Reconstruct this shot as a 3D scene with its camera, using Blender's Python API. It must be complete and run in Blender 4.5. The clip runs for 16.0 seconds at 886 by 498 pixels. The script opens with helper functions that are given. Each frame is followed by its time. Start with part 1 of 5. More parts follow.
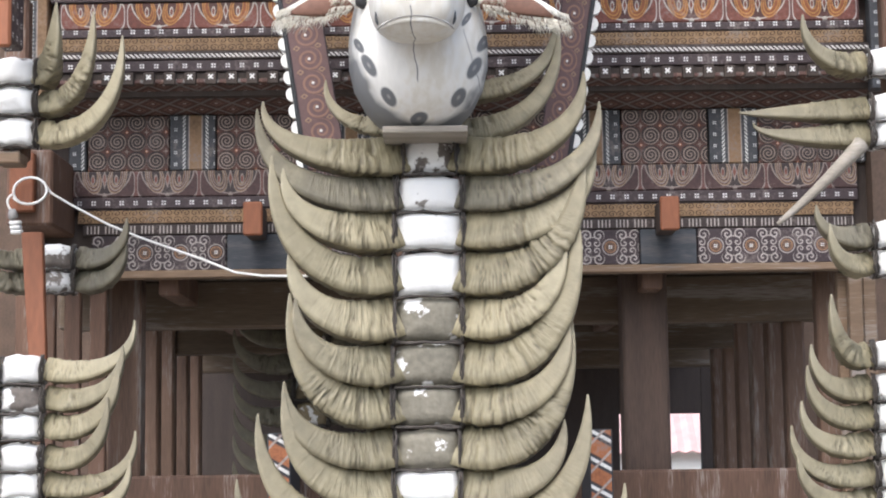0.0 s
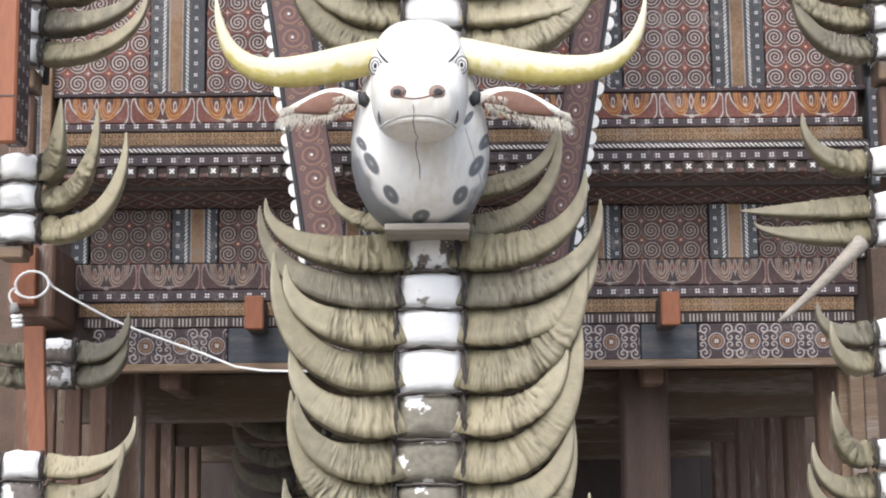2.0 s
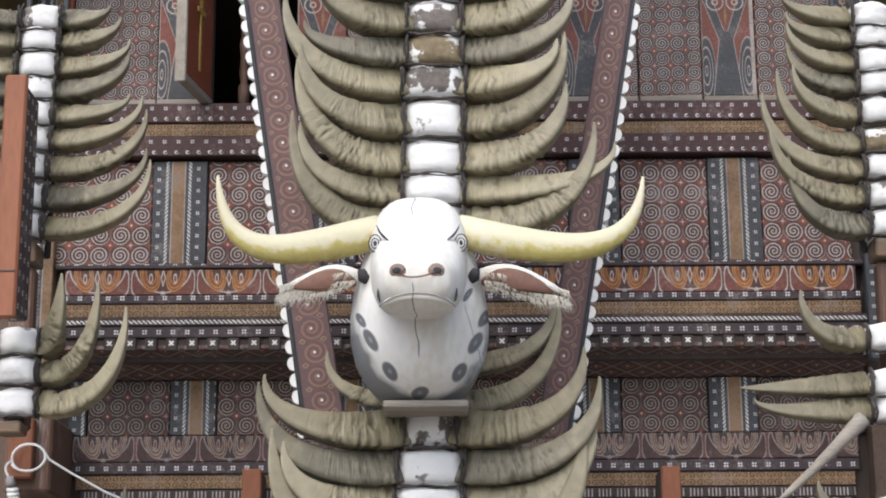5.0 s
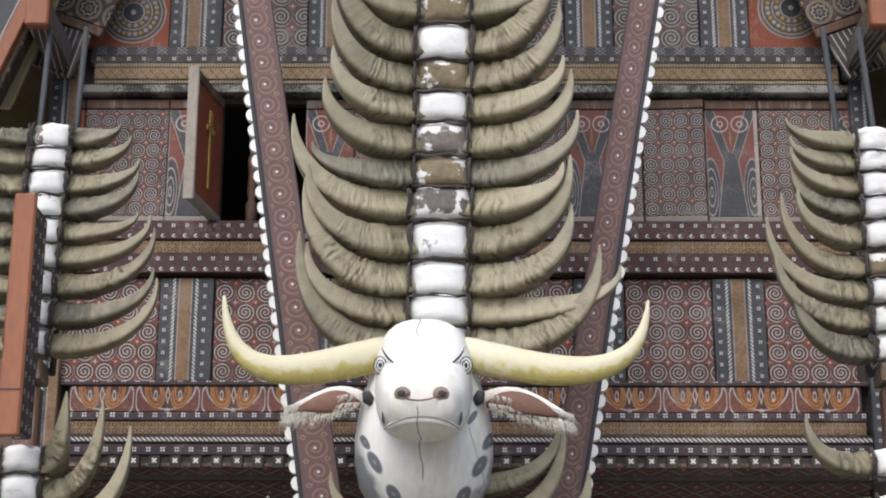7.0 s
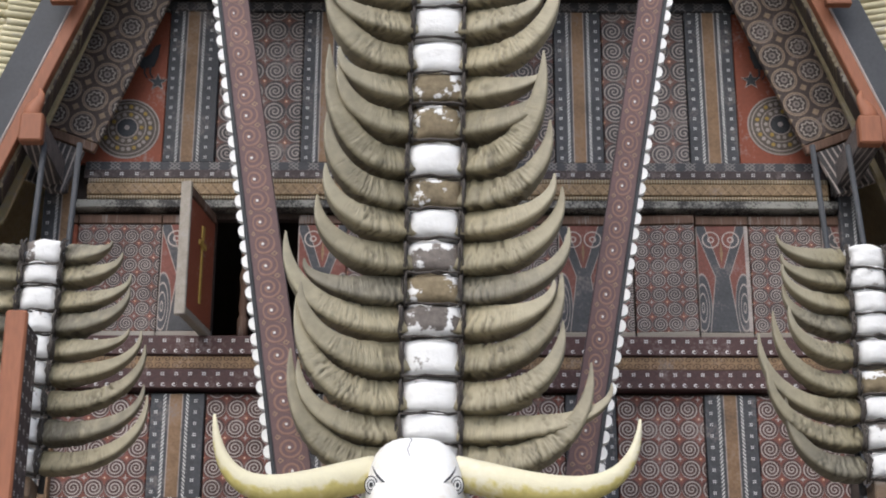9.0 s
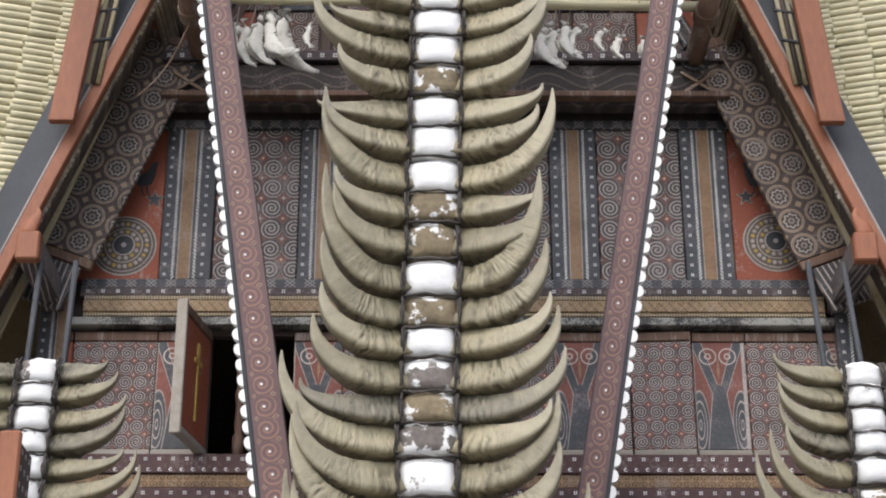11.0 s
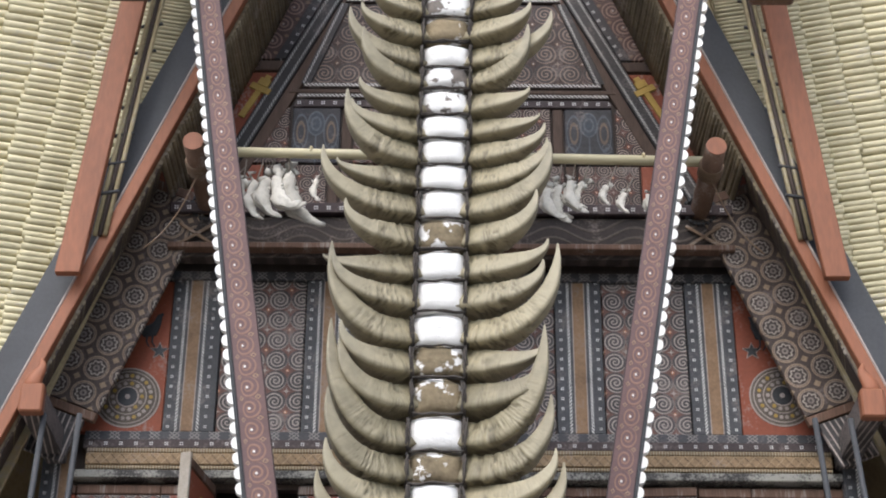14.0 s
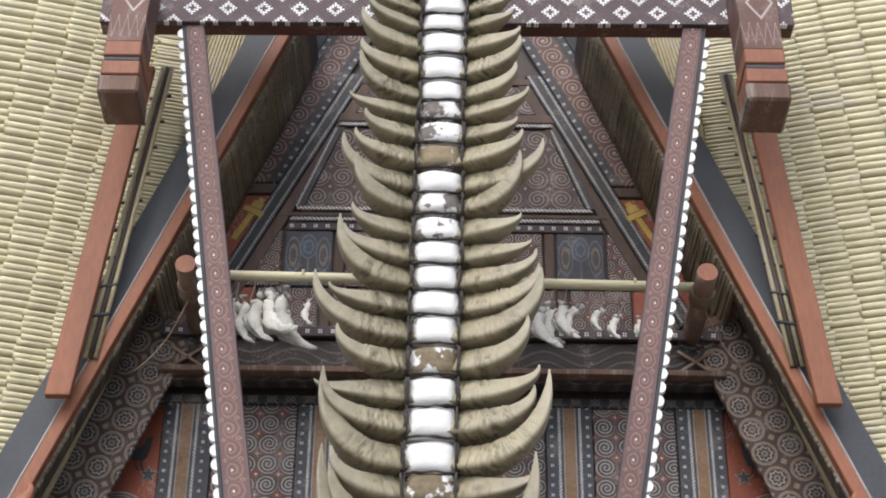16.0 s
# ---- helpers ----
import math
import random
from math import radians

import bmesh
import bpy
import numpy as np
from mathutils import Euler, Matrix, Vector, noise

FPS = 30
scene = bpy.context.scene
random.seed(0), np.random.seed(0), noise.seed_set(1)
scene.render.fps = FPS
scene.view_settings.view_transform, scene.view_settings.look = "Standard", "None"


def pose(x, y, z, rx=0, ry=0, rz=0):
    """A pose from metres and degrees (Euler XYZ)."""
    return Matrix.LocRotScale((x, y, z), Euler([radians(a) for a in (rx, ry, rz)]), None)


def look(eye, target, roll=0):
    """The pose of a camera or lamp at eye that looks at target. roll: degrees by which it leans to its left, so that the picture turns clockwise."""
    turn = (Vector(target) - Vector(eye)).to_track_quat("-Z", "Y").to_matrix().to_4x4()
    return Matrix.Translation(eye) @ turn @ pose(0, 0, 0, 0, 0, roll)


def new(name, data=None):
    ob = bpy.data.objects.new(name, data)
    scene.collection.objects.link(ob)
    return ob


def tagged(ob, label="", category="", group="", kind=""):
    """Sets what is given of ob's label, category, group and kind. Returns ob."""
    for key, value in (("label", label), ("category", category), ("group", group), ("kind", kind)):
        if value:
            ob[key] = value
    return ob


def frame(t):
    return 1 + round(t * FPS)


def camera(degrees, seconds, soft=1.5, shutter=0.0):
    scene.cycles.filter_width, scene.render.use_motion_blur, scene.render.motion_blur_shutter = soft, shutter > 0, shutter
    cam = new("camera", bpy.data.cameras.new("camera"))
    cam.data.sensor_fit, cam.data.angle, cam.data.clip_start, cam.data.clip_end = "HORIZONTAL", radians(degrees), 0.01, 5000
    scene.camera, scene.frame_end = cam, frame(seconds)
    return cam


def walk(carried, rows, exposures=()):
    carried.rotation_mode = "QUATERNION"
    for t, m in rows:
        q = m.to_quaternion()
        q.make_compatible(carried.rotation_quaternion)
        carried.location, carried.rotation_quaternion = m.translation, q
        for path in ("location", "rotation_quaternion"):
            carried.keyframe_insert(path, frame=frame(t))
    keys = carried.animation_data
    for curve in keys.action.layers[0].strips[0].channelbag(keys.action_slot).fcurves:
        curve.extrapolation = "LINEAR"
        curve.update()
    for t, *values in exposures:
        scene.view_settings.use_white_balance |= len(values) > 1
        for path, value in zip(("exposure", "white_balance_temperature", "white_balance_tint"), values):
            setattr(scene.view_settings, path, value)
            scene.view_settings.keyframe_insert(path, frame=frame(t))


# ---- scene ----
# camera: seconds, place, turn to the left, tilt from straight down, lean
cam = camera(28.13, 16.0, 2.0)
ROWS = [
    (0.0, 0.0000, 0.0000, 1.6000, 0.137, 96.671, 0.724),
    (0.5, -0.0024, -0.0010, 1.6138, -0.025, 97.384, 0.706),
    (1.0, -0.0052, -0.0067, 1.6254, -0.049, 98.180, 0.743),
    (1.5, -0.0086, -0.0136, 1.6364, -0.012, 98.876, 0.789),
    (2.0, -0.0095, -0.0171, 1.6475, 0.065, 99.351, 0.552),
    (2.5, -0.0124, -0.0239, 1.6565, 0.101, 100.004, 0.281),
    (3.0, -0.0155, -0.0308, 1.6655, 0.021, 100.943, 0.237),
    (5.5, -0.0019, -0.0398, 1.7329, 0.046, 105.218, 0.403),
    (6.0, -0.0004, -0.0504, 1.7477, 0.167, 106.112, 0.293),
    (6.5, -0.0008, -0.0577, 1.7591, 0.266, 107.062, -0.044),
    (7.0, -0.0034, -0.0662, 1.7705, 0.224, 107.786, -0.149),
    (7.5, -0.0040, -0.0674, 1.7829, 0.197, 108.604, -0.180),
    (8.0, -0.0040, -0.0703, 1.7953, 0.264, 109.394, -0.345),
    (8.5, -0.0067, -0.0756, 1.8076, 0.145, 110.221, -0.263),
    (9.0, -0.0021, -0.0803, 1.8157, -0.043, 111.174, -0.149),
    (11.5, 0.0034, -0.0938, 1.8634, -0.122, 115.436, -0.027),
    (12.0, 0.0039, -0.0956, 1.8729, -0.087, 116.103, 0.013),
    (12.5, 0.0033, -0.0990, 1.8801, 0.060, 116.616, -0.169),
    (13.0, 0.0014, -0.1035, 1.8884, 0.135, 117.344, -0.330),
    (13.5, 0.0020, -0.1072, 1.8978, 0.139, 118.376, -0.383),
    (14.0, 0.0023, -0.1112, 1.9066, 0.080, 119.231, -0.395),
    (14.5, 0.0035, -0.1178, 1.9138, 0.042, 120.262, -0.509),
    (15.0, 0.0014, -0.1224, 1.9207, -0.010, 121.192, -0.577),
    (15.5, 0.0006, -0.1262, 1.9284, -0.065, 122.060, -0.694),
    (16.0, 0.0024, -0.1316, 1.9329, -0.193, 123.023, -0.583),
]
STOPS = ((0.0, 0.71), (3.0, 0.66), (5.5, 0.20), (9.0, 0.17), (12.5, 0.48), (16.0, 0.42))
walk(cam, [(t, Matrix.Translation((x, y, z)) @ Euler((0, 0, radians(yaw))).to_matrix().to_4x4() @ pose(0, 0, 0, tilt, 0, 0) @ pose(0, 0, 0, 0, 0, -lean)) for t, x, y, z, yaw, tilt, lean in ROWS],
     [(t, e, 5750, 8) for t, e in STOPS])

# bright overcast sky, with a wide veiled sun behind the camera
world = bpy.data.worlds.new("sky")
scene.world = world
world.use_nodes = True
wn = world.node_tree.nodes
sky = wn.new("ShaderNodeTexSky")
sky.sky_type, sky.sun_disc = "NISHITA", False
sky.sun_elevation, sky.sun_rotation = radians(52), radians(200)
sky.air_density, sky.dust_density, sky.ozone_density = 1.0, 6.0, 1.0
wn["Background"].inputs["Strength"].default_value = 0.185
world.node_tree.links.new(sky.outputs["Color"], wn["Background"].inputs["Color"])
sun_data = bpy.data.lights.new("sun", "SUN")
sun_data.energy, sun_data.angle, sun_data.color = 0.95, radians(60), (1.0, 0.96, 0.9)
sun = new("sun", sun_data)
sun.matrix_world = look((-4, -8, 16), (0, 7, 3))

# ---- materials: small arithmetic on node sockets ----


class V:
    """A value in a material's node tree."""

    def __init__(self, tree, socket):
        self.tree, self.socket = tree, socket

    def op(self, kind, *others):
        n = self.tree.nodes.new("ShaderNodeMath")
        n.operation = kind
        for i, o in enumerate((self, *others)):
            if isinstance(o, V):
                self.tree.links.new(o.socket, n.inputs[i])
            else:
                n.inputs[i].default_value = o
        return V(self.tree, n.outputs[0])

    def __add__(self, o): return self.op("ADD", o)
    def __sub__(self, o): return self.op("SUBTRACT", o)
    def __mul__(self, o): return self.op("MULTIPLY", o)
    def __truediv__(self, o): return self.op("DIVIDE", o)
    def fract(self): return self.op("FRACT")
    def floor(self): return self.op("FLOOR")
    def size(self): return self.op("ABSOLUTE")
    def lower(self, o): return self.op("MINIMUM", o)
    def upper(self, o): return self.op("MAXIMUM", o)
    def root(self): return self.op("SQRT")
    def sine(self): return self.op("SINE")
    def flip(self): return (self * -1.0) + 1.0

    def below(self, limit, soft=0.02):
        """1 where the value is under limit, with a soft edge."""
        return ((self * -1.0 + limit) / soft + 0.5).op("MAXIMUM", 0.0).op("MINIMUM", 1.0)

    def above(self, limit, soft=0.02):
        return self.below(limit, soft).flip()


def paint(name, base, layers=None, rough=0.75, metal=0.0, grain=60.0, spread=0.35, wear=0.0, bump=0.25, stretch=(1, 1, 1), relief=0.6, dust=(0.30, 0.28, 0.26)):
    """A surface with grain and stains. layers(u, v) gives (mask, colour) pairs laid over the base, in metres of the UV map."""
    m = bpy.data.materials.new(name)
    m.use_nodes = True
    t, b = m.node_tree, m.node_tree.nodes["Principled BSDF"]
    b.inputs["Roughness"].default_value, b.inputs["Metallic"].default_value = rough, metal
    co = t.nodes.new("ShaderNodeTexCoord")
    mp = t.nodes.new("ShaderNodeMapping")
    mp.inputs["Scale"].default_value = stretch
    t.links.new(co.outputs["Object"], mp.inputs["Vector"])

    def cloud(scale, detail=4):
        n = t.nodes.new("ShaderNodeTexNoise")
        n.inputs["Scale"].default_value, n.inputs["Detail"].default_value = scale, detail
        t.links.new(mp.outputs["Vector"], n.inputs["Vector"])
        return V(t, n.outputs["Fac"])

    def mix(f, a, c):
        n = t.nodes.new("ShaderNodeMix")
        n.data_type = "RGBA"
        for s, o in ((n.inputs["Factor"], f), (n.inputs["A"], a), (n.inputs["B"], c)):
            if isinstance(o, V):
                t.links.new(o.socket, s)
            elif isinstance(o, bpy.types.NodeSocket):
                t.links.new(o, s)
            else:
                s.default_value = o if isinstance(o, float) else (*o, 1.0)
        return n.outputs["Result"]

    fine, broad = cloud(grain), cloud(grain / 11.0, 3)
    color, height = base, None
    if layers:
        sep = t.nodes.new("ShaderNodeSeparateXYZ")
        t.links.new(co.outputs["UV"], sep.inputs["Vector"])
        for mask, c in layers(V(t, sep.outputs["X"]), V(t, sep.outputs["Y"])):
            color = mix(mask, color, c)
            height = mask if height is None else height.upper(mask)
    rnd = t.nodes.new("ShaderNodeObjectInfo")
    shade = (fine - 0.5) * (spread * 1.6) + (broad - 0.5) * (spread * 1.8) + (V(t, rnd.outputs["Random"]) - 0.5) * (spread * 0.5) + 1.0
    hsv = t.nodes.new("ShaderNodeHueSaturation")
    t.links.new(shade.socket, hsv.inputs["Value"])
    if isinstance(color, tuple):
        hsv.inputs["Color"].default_value = (*color, 1.0)
    else:
        t.links.new(color, hsv.inputs["Color"])
    out = hsv.outputs["Color"]
    if wear > 0:
        overlay = (broad * 0.6 + fine * 0.4).above(0.62 - wear * 0.25, 0.12) * 0.7
        out = mix(overlay, out, dust)
    t.links.new(out, b.inputs["Base Color"])
    bp = t.nodes.new("ShaderNodeBump")
    bp.inputs["Strength"].default_value, bp.inputs["Distance"].default_value = bump, 0.004
    total = fine if height is None else fine * 0.5 + height * relief
    t.links.new(total.socket, bp.inputs["Height"])
    t.links.new(bp.outputs["Normal"], b.inputs["Normal"])
    return m


DARK, NAVY, RED, ORANGE, OCHRE = (0.042, 0.029, 0.026), (0.055, 0.056, 0.061), (0.165, 0.056, 0.040), (0.40, 0.135, 0.035), (0.245, 0.155, 0.078)
WHITE, LINE, MAUVE, TAN = (0.72, 0.71, 0.69), (0.36, 0.31, 0.28), (0.135, 0.083, 0.080), (0.215, 0.13, 0.066)


def cells(u, v, cu, cv, du=0.0, dv=0.0):
    """Cell-wise coordinates, -0.5 to 0.5, and the column's parity."""
    a, b = u / cu + du, v / cv + dv
    return a.fract() - 0.5, b.fract() - 0.5, (a.floor() * 0.5).fract() * 2.0


def spiral_mask(x, y, odd, turns=3.2, edge=0.96):
    xx = x * (odd * -2.0 + 1.0)
    r = (x * x + y * y).root() * 2.0
    th = y.op("ARCTAN2", xx) / (2 * math.pi)
    s = ((r * turns - th).fract() - 0.5).size() * 2.0
    return s.above(0.64, 0.22) * r.below(edge, 0.06)


def spirals(cell, ground=RED, line=LINE, spark=(0.45, 0.2, 0.1), deep=0.40):
    """Rows of scrolls cut pale into dark discs; red gaps between them with a spark in every other one."""
    def layers(u, v):
        x, y, odd = cells(u, v, cell, cell)
        r = (x * x + y * y).root() * 2.0
        gx, gy = (x.size() - 0.5).size(), (y.size() - 0.5).size()
        d = gx + gy
        other = (((u / cell + 0.5).floor() + (v / cell + 0.5).floor()) * 0.5).fract() * 2.0
        leaf = (gx * gy * 60.0 + d).below(0.20, 0.05)
        return [(r.below(1.0, 0.1), (ground[0] * deep, ground[1] * (deep + 0.12), ground[2] * (deep + 0.2))), (spiral_mask(x, y, odd, 3.0), line),
                (leaf * other, line), (d.below(0.09, 0.03) * other.flip(), spark), (d.below(0.03, 0.02) * other.flip(), WHITE)]
    return layers


def marks(u, v, cell, size=0.16, dv=0.0):
    """Small square rosettes in a row."""
    x, y, odd = cells(u, v, cell, cell, 0.0, dv)
    q = x.size().upper(y.size())
    return q.below(size, 0.04) * (x.size().lower(y.size())).above(size * 0.22, 0.03)


def rope_mask(u, v, at, width, pitch):
    x = u - at
    return x.size().below(width, 0.002) * ((v / pitch + x / (width * 2.2)).fract() - 0.5).size().below(0.26, 0.1)


def strip_layers(width):
    """Dark post board: rosettes, two rope lines and a tan inlay with a pale outline."""
    def layers(u, v):
        c = u - width / 2
        a = c.size()
        return [(a.below(0.030, 0.003), LINE), (a.below(0.026, 0.003), TAN),
                (rope_mask(a, v, 0.049, 0.0062, 0.017), (0.66, 0.65, 0.62)),
                (marks(a - 0.060, v, 0.05, 0.13) * a.above(0.068, 0.002), WHITE)]
    return layers


def row_layers(height, cell=0.06, curls=False):
    def layers(u, v):
        out = [(marks(u, v - height / 2, cell, 0.15, 0.5), WHITE)]
        if curls:
            x, y, odd = cells(u, v, cell * 0.8, height * 0.42)
            out = [(marks(u, v - height * 0.72, cell, 0.12, 0.5) * v.above(height * 0.5, 0.003), WHITE),
                   (spiral_mask(x * 1.5, y * 1.3, odd * 0.0, 1.1, 0.7) * v.below(height * 0.42, 0.003), WHITE)]
        return out
    return layers


def ochre_layers(height):
    def layers(u, v):
        x, y, odd = cells(u, v, height * 0.62, height * 0.5)
        return [(spiral_mask(x, y, odd, 1.5, 1.0), (0.055, 0.028, 0.015)), (((v - height / 2).size()).above(height * 0.46, 0.003), DARK)]
    return layers


def ellipse(x, y, rx, ry):
    a, b = x / rx, y / ry
    return (a * a + b * b).root()


def bowl_layers(height, cell, bright=True):
    """Frieze of bowls, each with two flame petals about a spindle, and a vase between neighbours."""
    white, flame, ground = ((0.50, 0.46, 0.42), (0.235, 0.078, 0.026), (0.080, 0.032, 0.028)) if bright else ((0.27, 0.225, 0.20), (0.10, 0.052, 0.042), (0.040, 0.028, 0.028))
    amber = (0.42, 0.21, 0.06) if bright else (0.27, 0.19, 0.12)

    def layers(u, v):
        x = ((u / cell).fract() - 0.5) * cell
        a = x.size()
        bowl = ellipse(x, v - height * 1.04, cell * 0.43, height * 0.97)
        petal = ellipse(a - cell * 0.185 - (v - height * 0.5) * 0.18, v - height * 0.72, cell * 0.150, height * 0.60)
        inner = ellipse(a - cell * 0.175 - (v - height * 0.5) * 0.1, v - height * 0.84, cell * 0.075, height * 0.44)
        core = ellipse(a - cell * 0.185, v - height * 0.64, cell * 0.030, height * 0.20)
        spindle = a / (cell * 0.042) + (v - height * 0.66).size() / (height * 0.36)
        k = (v / height - 0.5) * 2.0
        vase = (a - cell * 0.5).size() / ((k * k * k * k) * (cell * 0.05) + cell * 0.022)
        bud = ellipse(x, v - height * 0.05, cell * 0.035, height * 0.10)
        out = [(bowl.below(1.0, 0.03), white), (bowl.below(0.95, 0.03), ground), (petal.below(1.0, 0.04), amber), (petal.below(0.90, 0.04), flame), ((petal - 0.74).size().below(0.05, 0.03), amber)]
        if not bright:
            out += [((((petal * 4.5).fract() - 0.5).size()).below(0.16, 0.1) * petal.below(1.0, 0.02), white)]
        return out + [(inner.below(1.0, 0.06), amber), (inner.below(0.86, 0.05), ground), (core.below(1.0, 0.15), white), (core.below(0.62, 0.15), RED),
                      (spindle.below(1.0, 0.12), white), (spindle.below(0.62, 0.12), RED), (vase.below(1.3, 0.15), white), (vase.below(0.72, 0.12), (0.12, 0.05, 0.042)), (bud.below(1.0, 0.15), white)]
    return layers


def floret_layers(height):
    """Medallions with four pairs of curling scrolls between them."""
    pale = (0.40, 0.36, 0.335)

    def layers(u, v):
        X, Y, odd = cells(u, v, height, height)
        x, y = X.size(), Y.size()
        r = (X * X + Y * Y).root()
        a, b = (x - 0.33) * 2.9, (y - 0.33) * 2.9
        c, e = (x - 0.39) * 4.4, (y - 0.11) * 4.4
        bow = ((x - 0.5) * (x - 0.5) + (y - 0.02) * (y - 0.02)).root()
        return [(spiral_mask(a, b, odd * 0.0, 1.5, 0.98), pale), (spiral_mask(c, e, odd * 0.0 + 1.0, 1.1, 0.95), pale), ((bow - 0.26).size().below(0.014, 0.014) * x.above(0.3, 0.02), pale),
                ((r - 0.22).size().below(0.014, 0.014), pale), (r.below(0.17, 0.02), (0.30, 0.16, 0.08)), (r.below(0.135, 0.02), DARK), (((r * 24.0).fract() - 0.5).size().below(0.2, 0.1) * r.below(0.13, 0.02), (0.24, 0.13, 0.07)),
                ((x.upper(y)).below(0.045, 0.015), WHITE), ((x.lower(y)).below(0.008, 0.006) * r.below(0.06, 0.01), DARK)]
    return layers


def weave_layers(u, v):
    """Slanting plaits on ochre."""
    k = (((u + v * 0.9) / 0.045).fract() - 0.5).size()
    q = (((u - v * 0.9) / 0.045).fract() - 0.5).size()
    return [(k.below(0.07, 0.05), (0.10, 0.065, 0.035)), (q.below(0.06, 0.05), (0.30, 0.22, 0.13))]


def comb_layers(u, v):
    x = (u / 0.0155).fract() - 0.5
    y = (u / 0.078).fract()
    return [(x.size().below(0.17, 0.12) * (v - 0.022).size().below(0.017, 0.003), (0.40, 0.36, 0.33)), (y.below(0.2, 0.03), DARK)]


def lozenge_layers(u, v):
    a, b = (u + v * 1.4) / 0.135, (u - v * 1.4) / 0.135
    x, y = a.fract() - 0.5, b.fract() - 0.5
    q = x.size().upper(y.size())
    return [(q.above(0.44, 0.03), (0.16, 0.15, 0.14)), (((q - 0.2).size()).below(0.03, 0.03), (0.17, 0.10, 0.075)), (q.below(0.07, 0.03), LINE)]


def chain_layers(height):
    def layers(u, v):
        x = (u / (height * 2.0)).fract() - 0.5
        y = (v / height) - 0.5
        k = (x.size() * 1.6 - y.size())
        return [(k.size().below(0.07, 0.06), (0.2, 0.185, 0.175)), ((x.size() * 1.6 - 0.4 + y.size()).size().below(0.06, 0.06), (0.2, 0.185, 0.175))]
    return layers


def flower_layers(width):
    """Two columns of eight-petalled flowers in rings."""
    c = width * 0.46

    def layers(u, v):
        x, y, odd = cells(u, v, c, c, 0.05)
        r = (x * x + y * y).root()
        th = y.op("ARCTAN2", x) * 8.0
        petal = r + th.sine() * 0.03
        corner = ((x.size() - 0.5).size() + (y.size() - 0.5).size())
        return [((r - 0.43).size().below(0.022, 0.02), (0.30, 0.22, 0.15)), ((r - 0.37).size().below(0.015, 0.02), (0.30, 0.235, 0.18)), (r.below(0.34, 0.03), DARK), (petal.below(0.27, 0.03), (0.34, 0.305, 0.26)), (petal.below(0.215, 0.03), DARK),
                (r.below(0.12, 0.03), (0.2, 0.17, 0.15)), (r.below(0.05, 0.03), DARK), (corner.below(0.14, 0.03), (0.26, 0.19, 0.12))]
    return layers


def column_layers(width, cell=0.094):
    """Scalloped board: one column of spirals with pearl dots and tan arrowheads."""
    def layers(u, v):
        c = (u - width * 0.5)
        x = c / cell
        a = v / cell
        y = a.fract() - 0.5
        odd = (a.floor() * 0.5).fract() * 2.0
        r = (x * x + y * y).root()
        arrow = (y.size() - 0.5).size() + (x.size() - 0.42).size() * 0.8
        return [(spiral_mask(x, y, odd * 0.0, 2.1, 1.0), (0.245, 0.14, 0.105)), (arrow.below(0.11, 0.03), (0.36, 0.24, 0.14)), (arrow.below(0.075, 0.03), MAUVE), (r.below(0.055, 0.02), WHITE),
                (c.size().above(width * 0.47, 0.003), (0.075, 0.055, 0.06))]
    return layers


def beam_layers(u, v):
    """Woven lozenges of small white squares in offset rows, brown and red squares between."""
    gu, gv = u / 0.0123, v / 0.0123
    fu, fv = gu.fract() - 0.5, gv.fract() - 0.5
    iu, iv = ((gu.floor() / 14.0).fract() - 0.5).size() * 14.0, ((gv.floor() / 14.0).fract() - 0.5).size() * 14.0
    one = iu + iv
    dist = one.lower(one * -1.0 + 14.0)
    chess = ((gu.floor() + gv.floor()) * 0.5).fract() * 2.0
    sq = fu.size().upper(fv.size()).below(0.42, 0.10)
    return [(sq * chess, (0.095, 0.050, 0.044)), (sq * dist.below(3.4, 0.3), (0.085, 0.050, 0.043)), (sq * dist.below(3.4, 0.3) * dist.above(1.6, 0.3), WHITE)]


def slope_layers(u, v):
    """A column of dotted scrolls between two rows of rosettes."""
    c = u - 0.113
    x, a = c / 0.118, v / 0.118
    y, odd = a.fract() - 0.5, (a.floor() * 0.5).fract() * 2.0
    r = (x * x + y * y).root()
    arrow = (y.size() - 0.5).size() + (x.size() - 0.42).size() * 0.8
    return [(c.size().below(0.062, 0.003), (0.075, 0.042, 0.036)), (spiral_mask(x, y, odd * 0.0, 2.6, 0.97), (0.25, 0.165, 0.125)), (arrow.below(0.10, 0.04) * c.size().below(0.062, 0.003), (0.20, 0.13, 0.08)), (r.below(0.05, 0.02), LINE),
            (marks(c.size() - 0.066, v, 0.06, 0.13) * c.size().above(0.068, 0.002), (0.55, 0.54, 0.52))]


def figure_layers(width, height):
    """Stylised buffalo figure: a dark body with arms up over red, in pale outlines."""
    def layers(u, v):
        x, y = (u - width / 2).size() / width, v / height
        arm = (x - (y - 0.42) * 0.78).size() - 0.075 - (y - 0.5) * 0.05
        trunk = x - ((y * -1.0 + 0.62) * 0.30 + 0.10) + y.above(0.60, 0.05)
        body = (arm + y.below(0.42, 0.05)).lower(trunk)
        curl = ((x - 0.20) * (x - 0.20) + (y - 0.84) * (y - 0.84) * (height / width) * (height / width)).root()
        side = ((x - 0.42) * (x - 0.42) * 6.0 + (y - 0.22) * (y - 0.22) * 2.2).root()
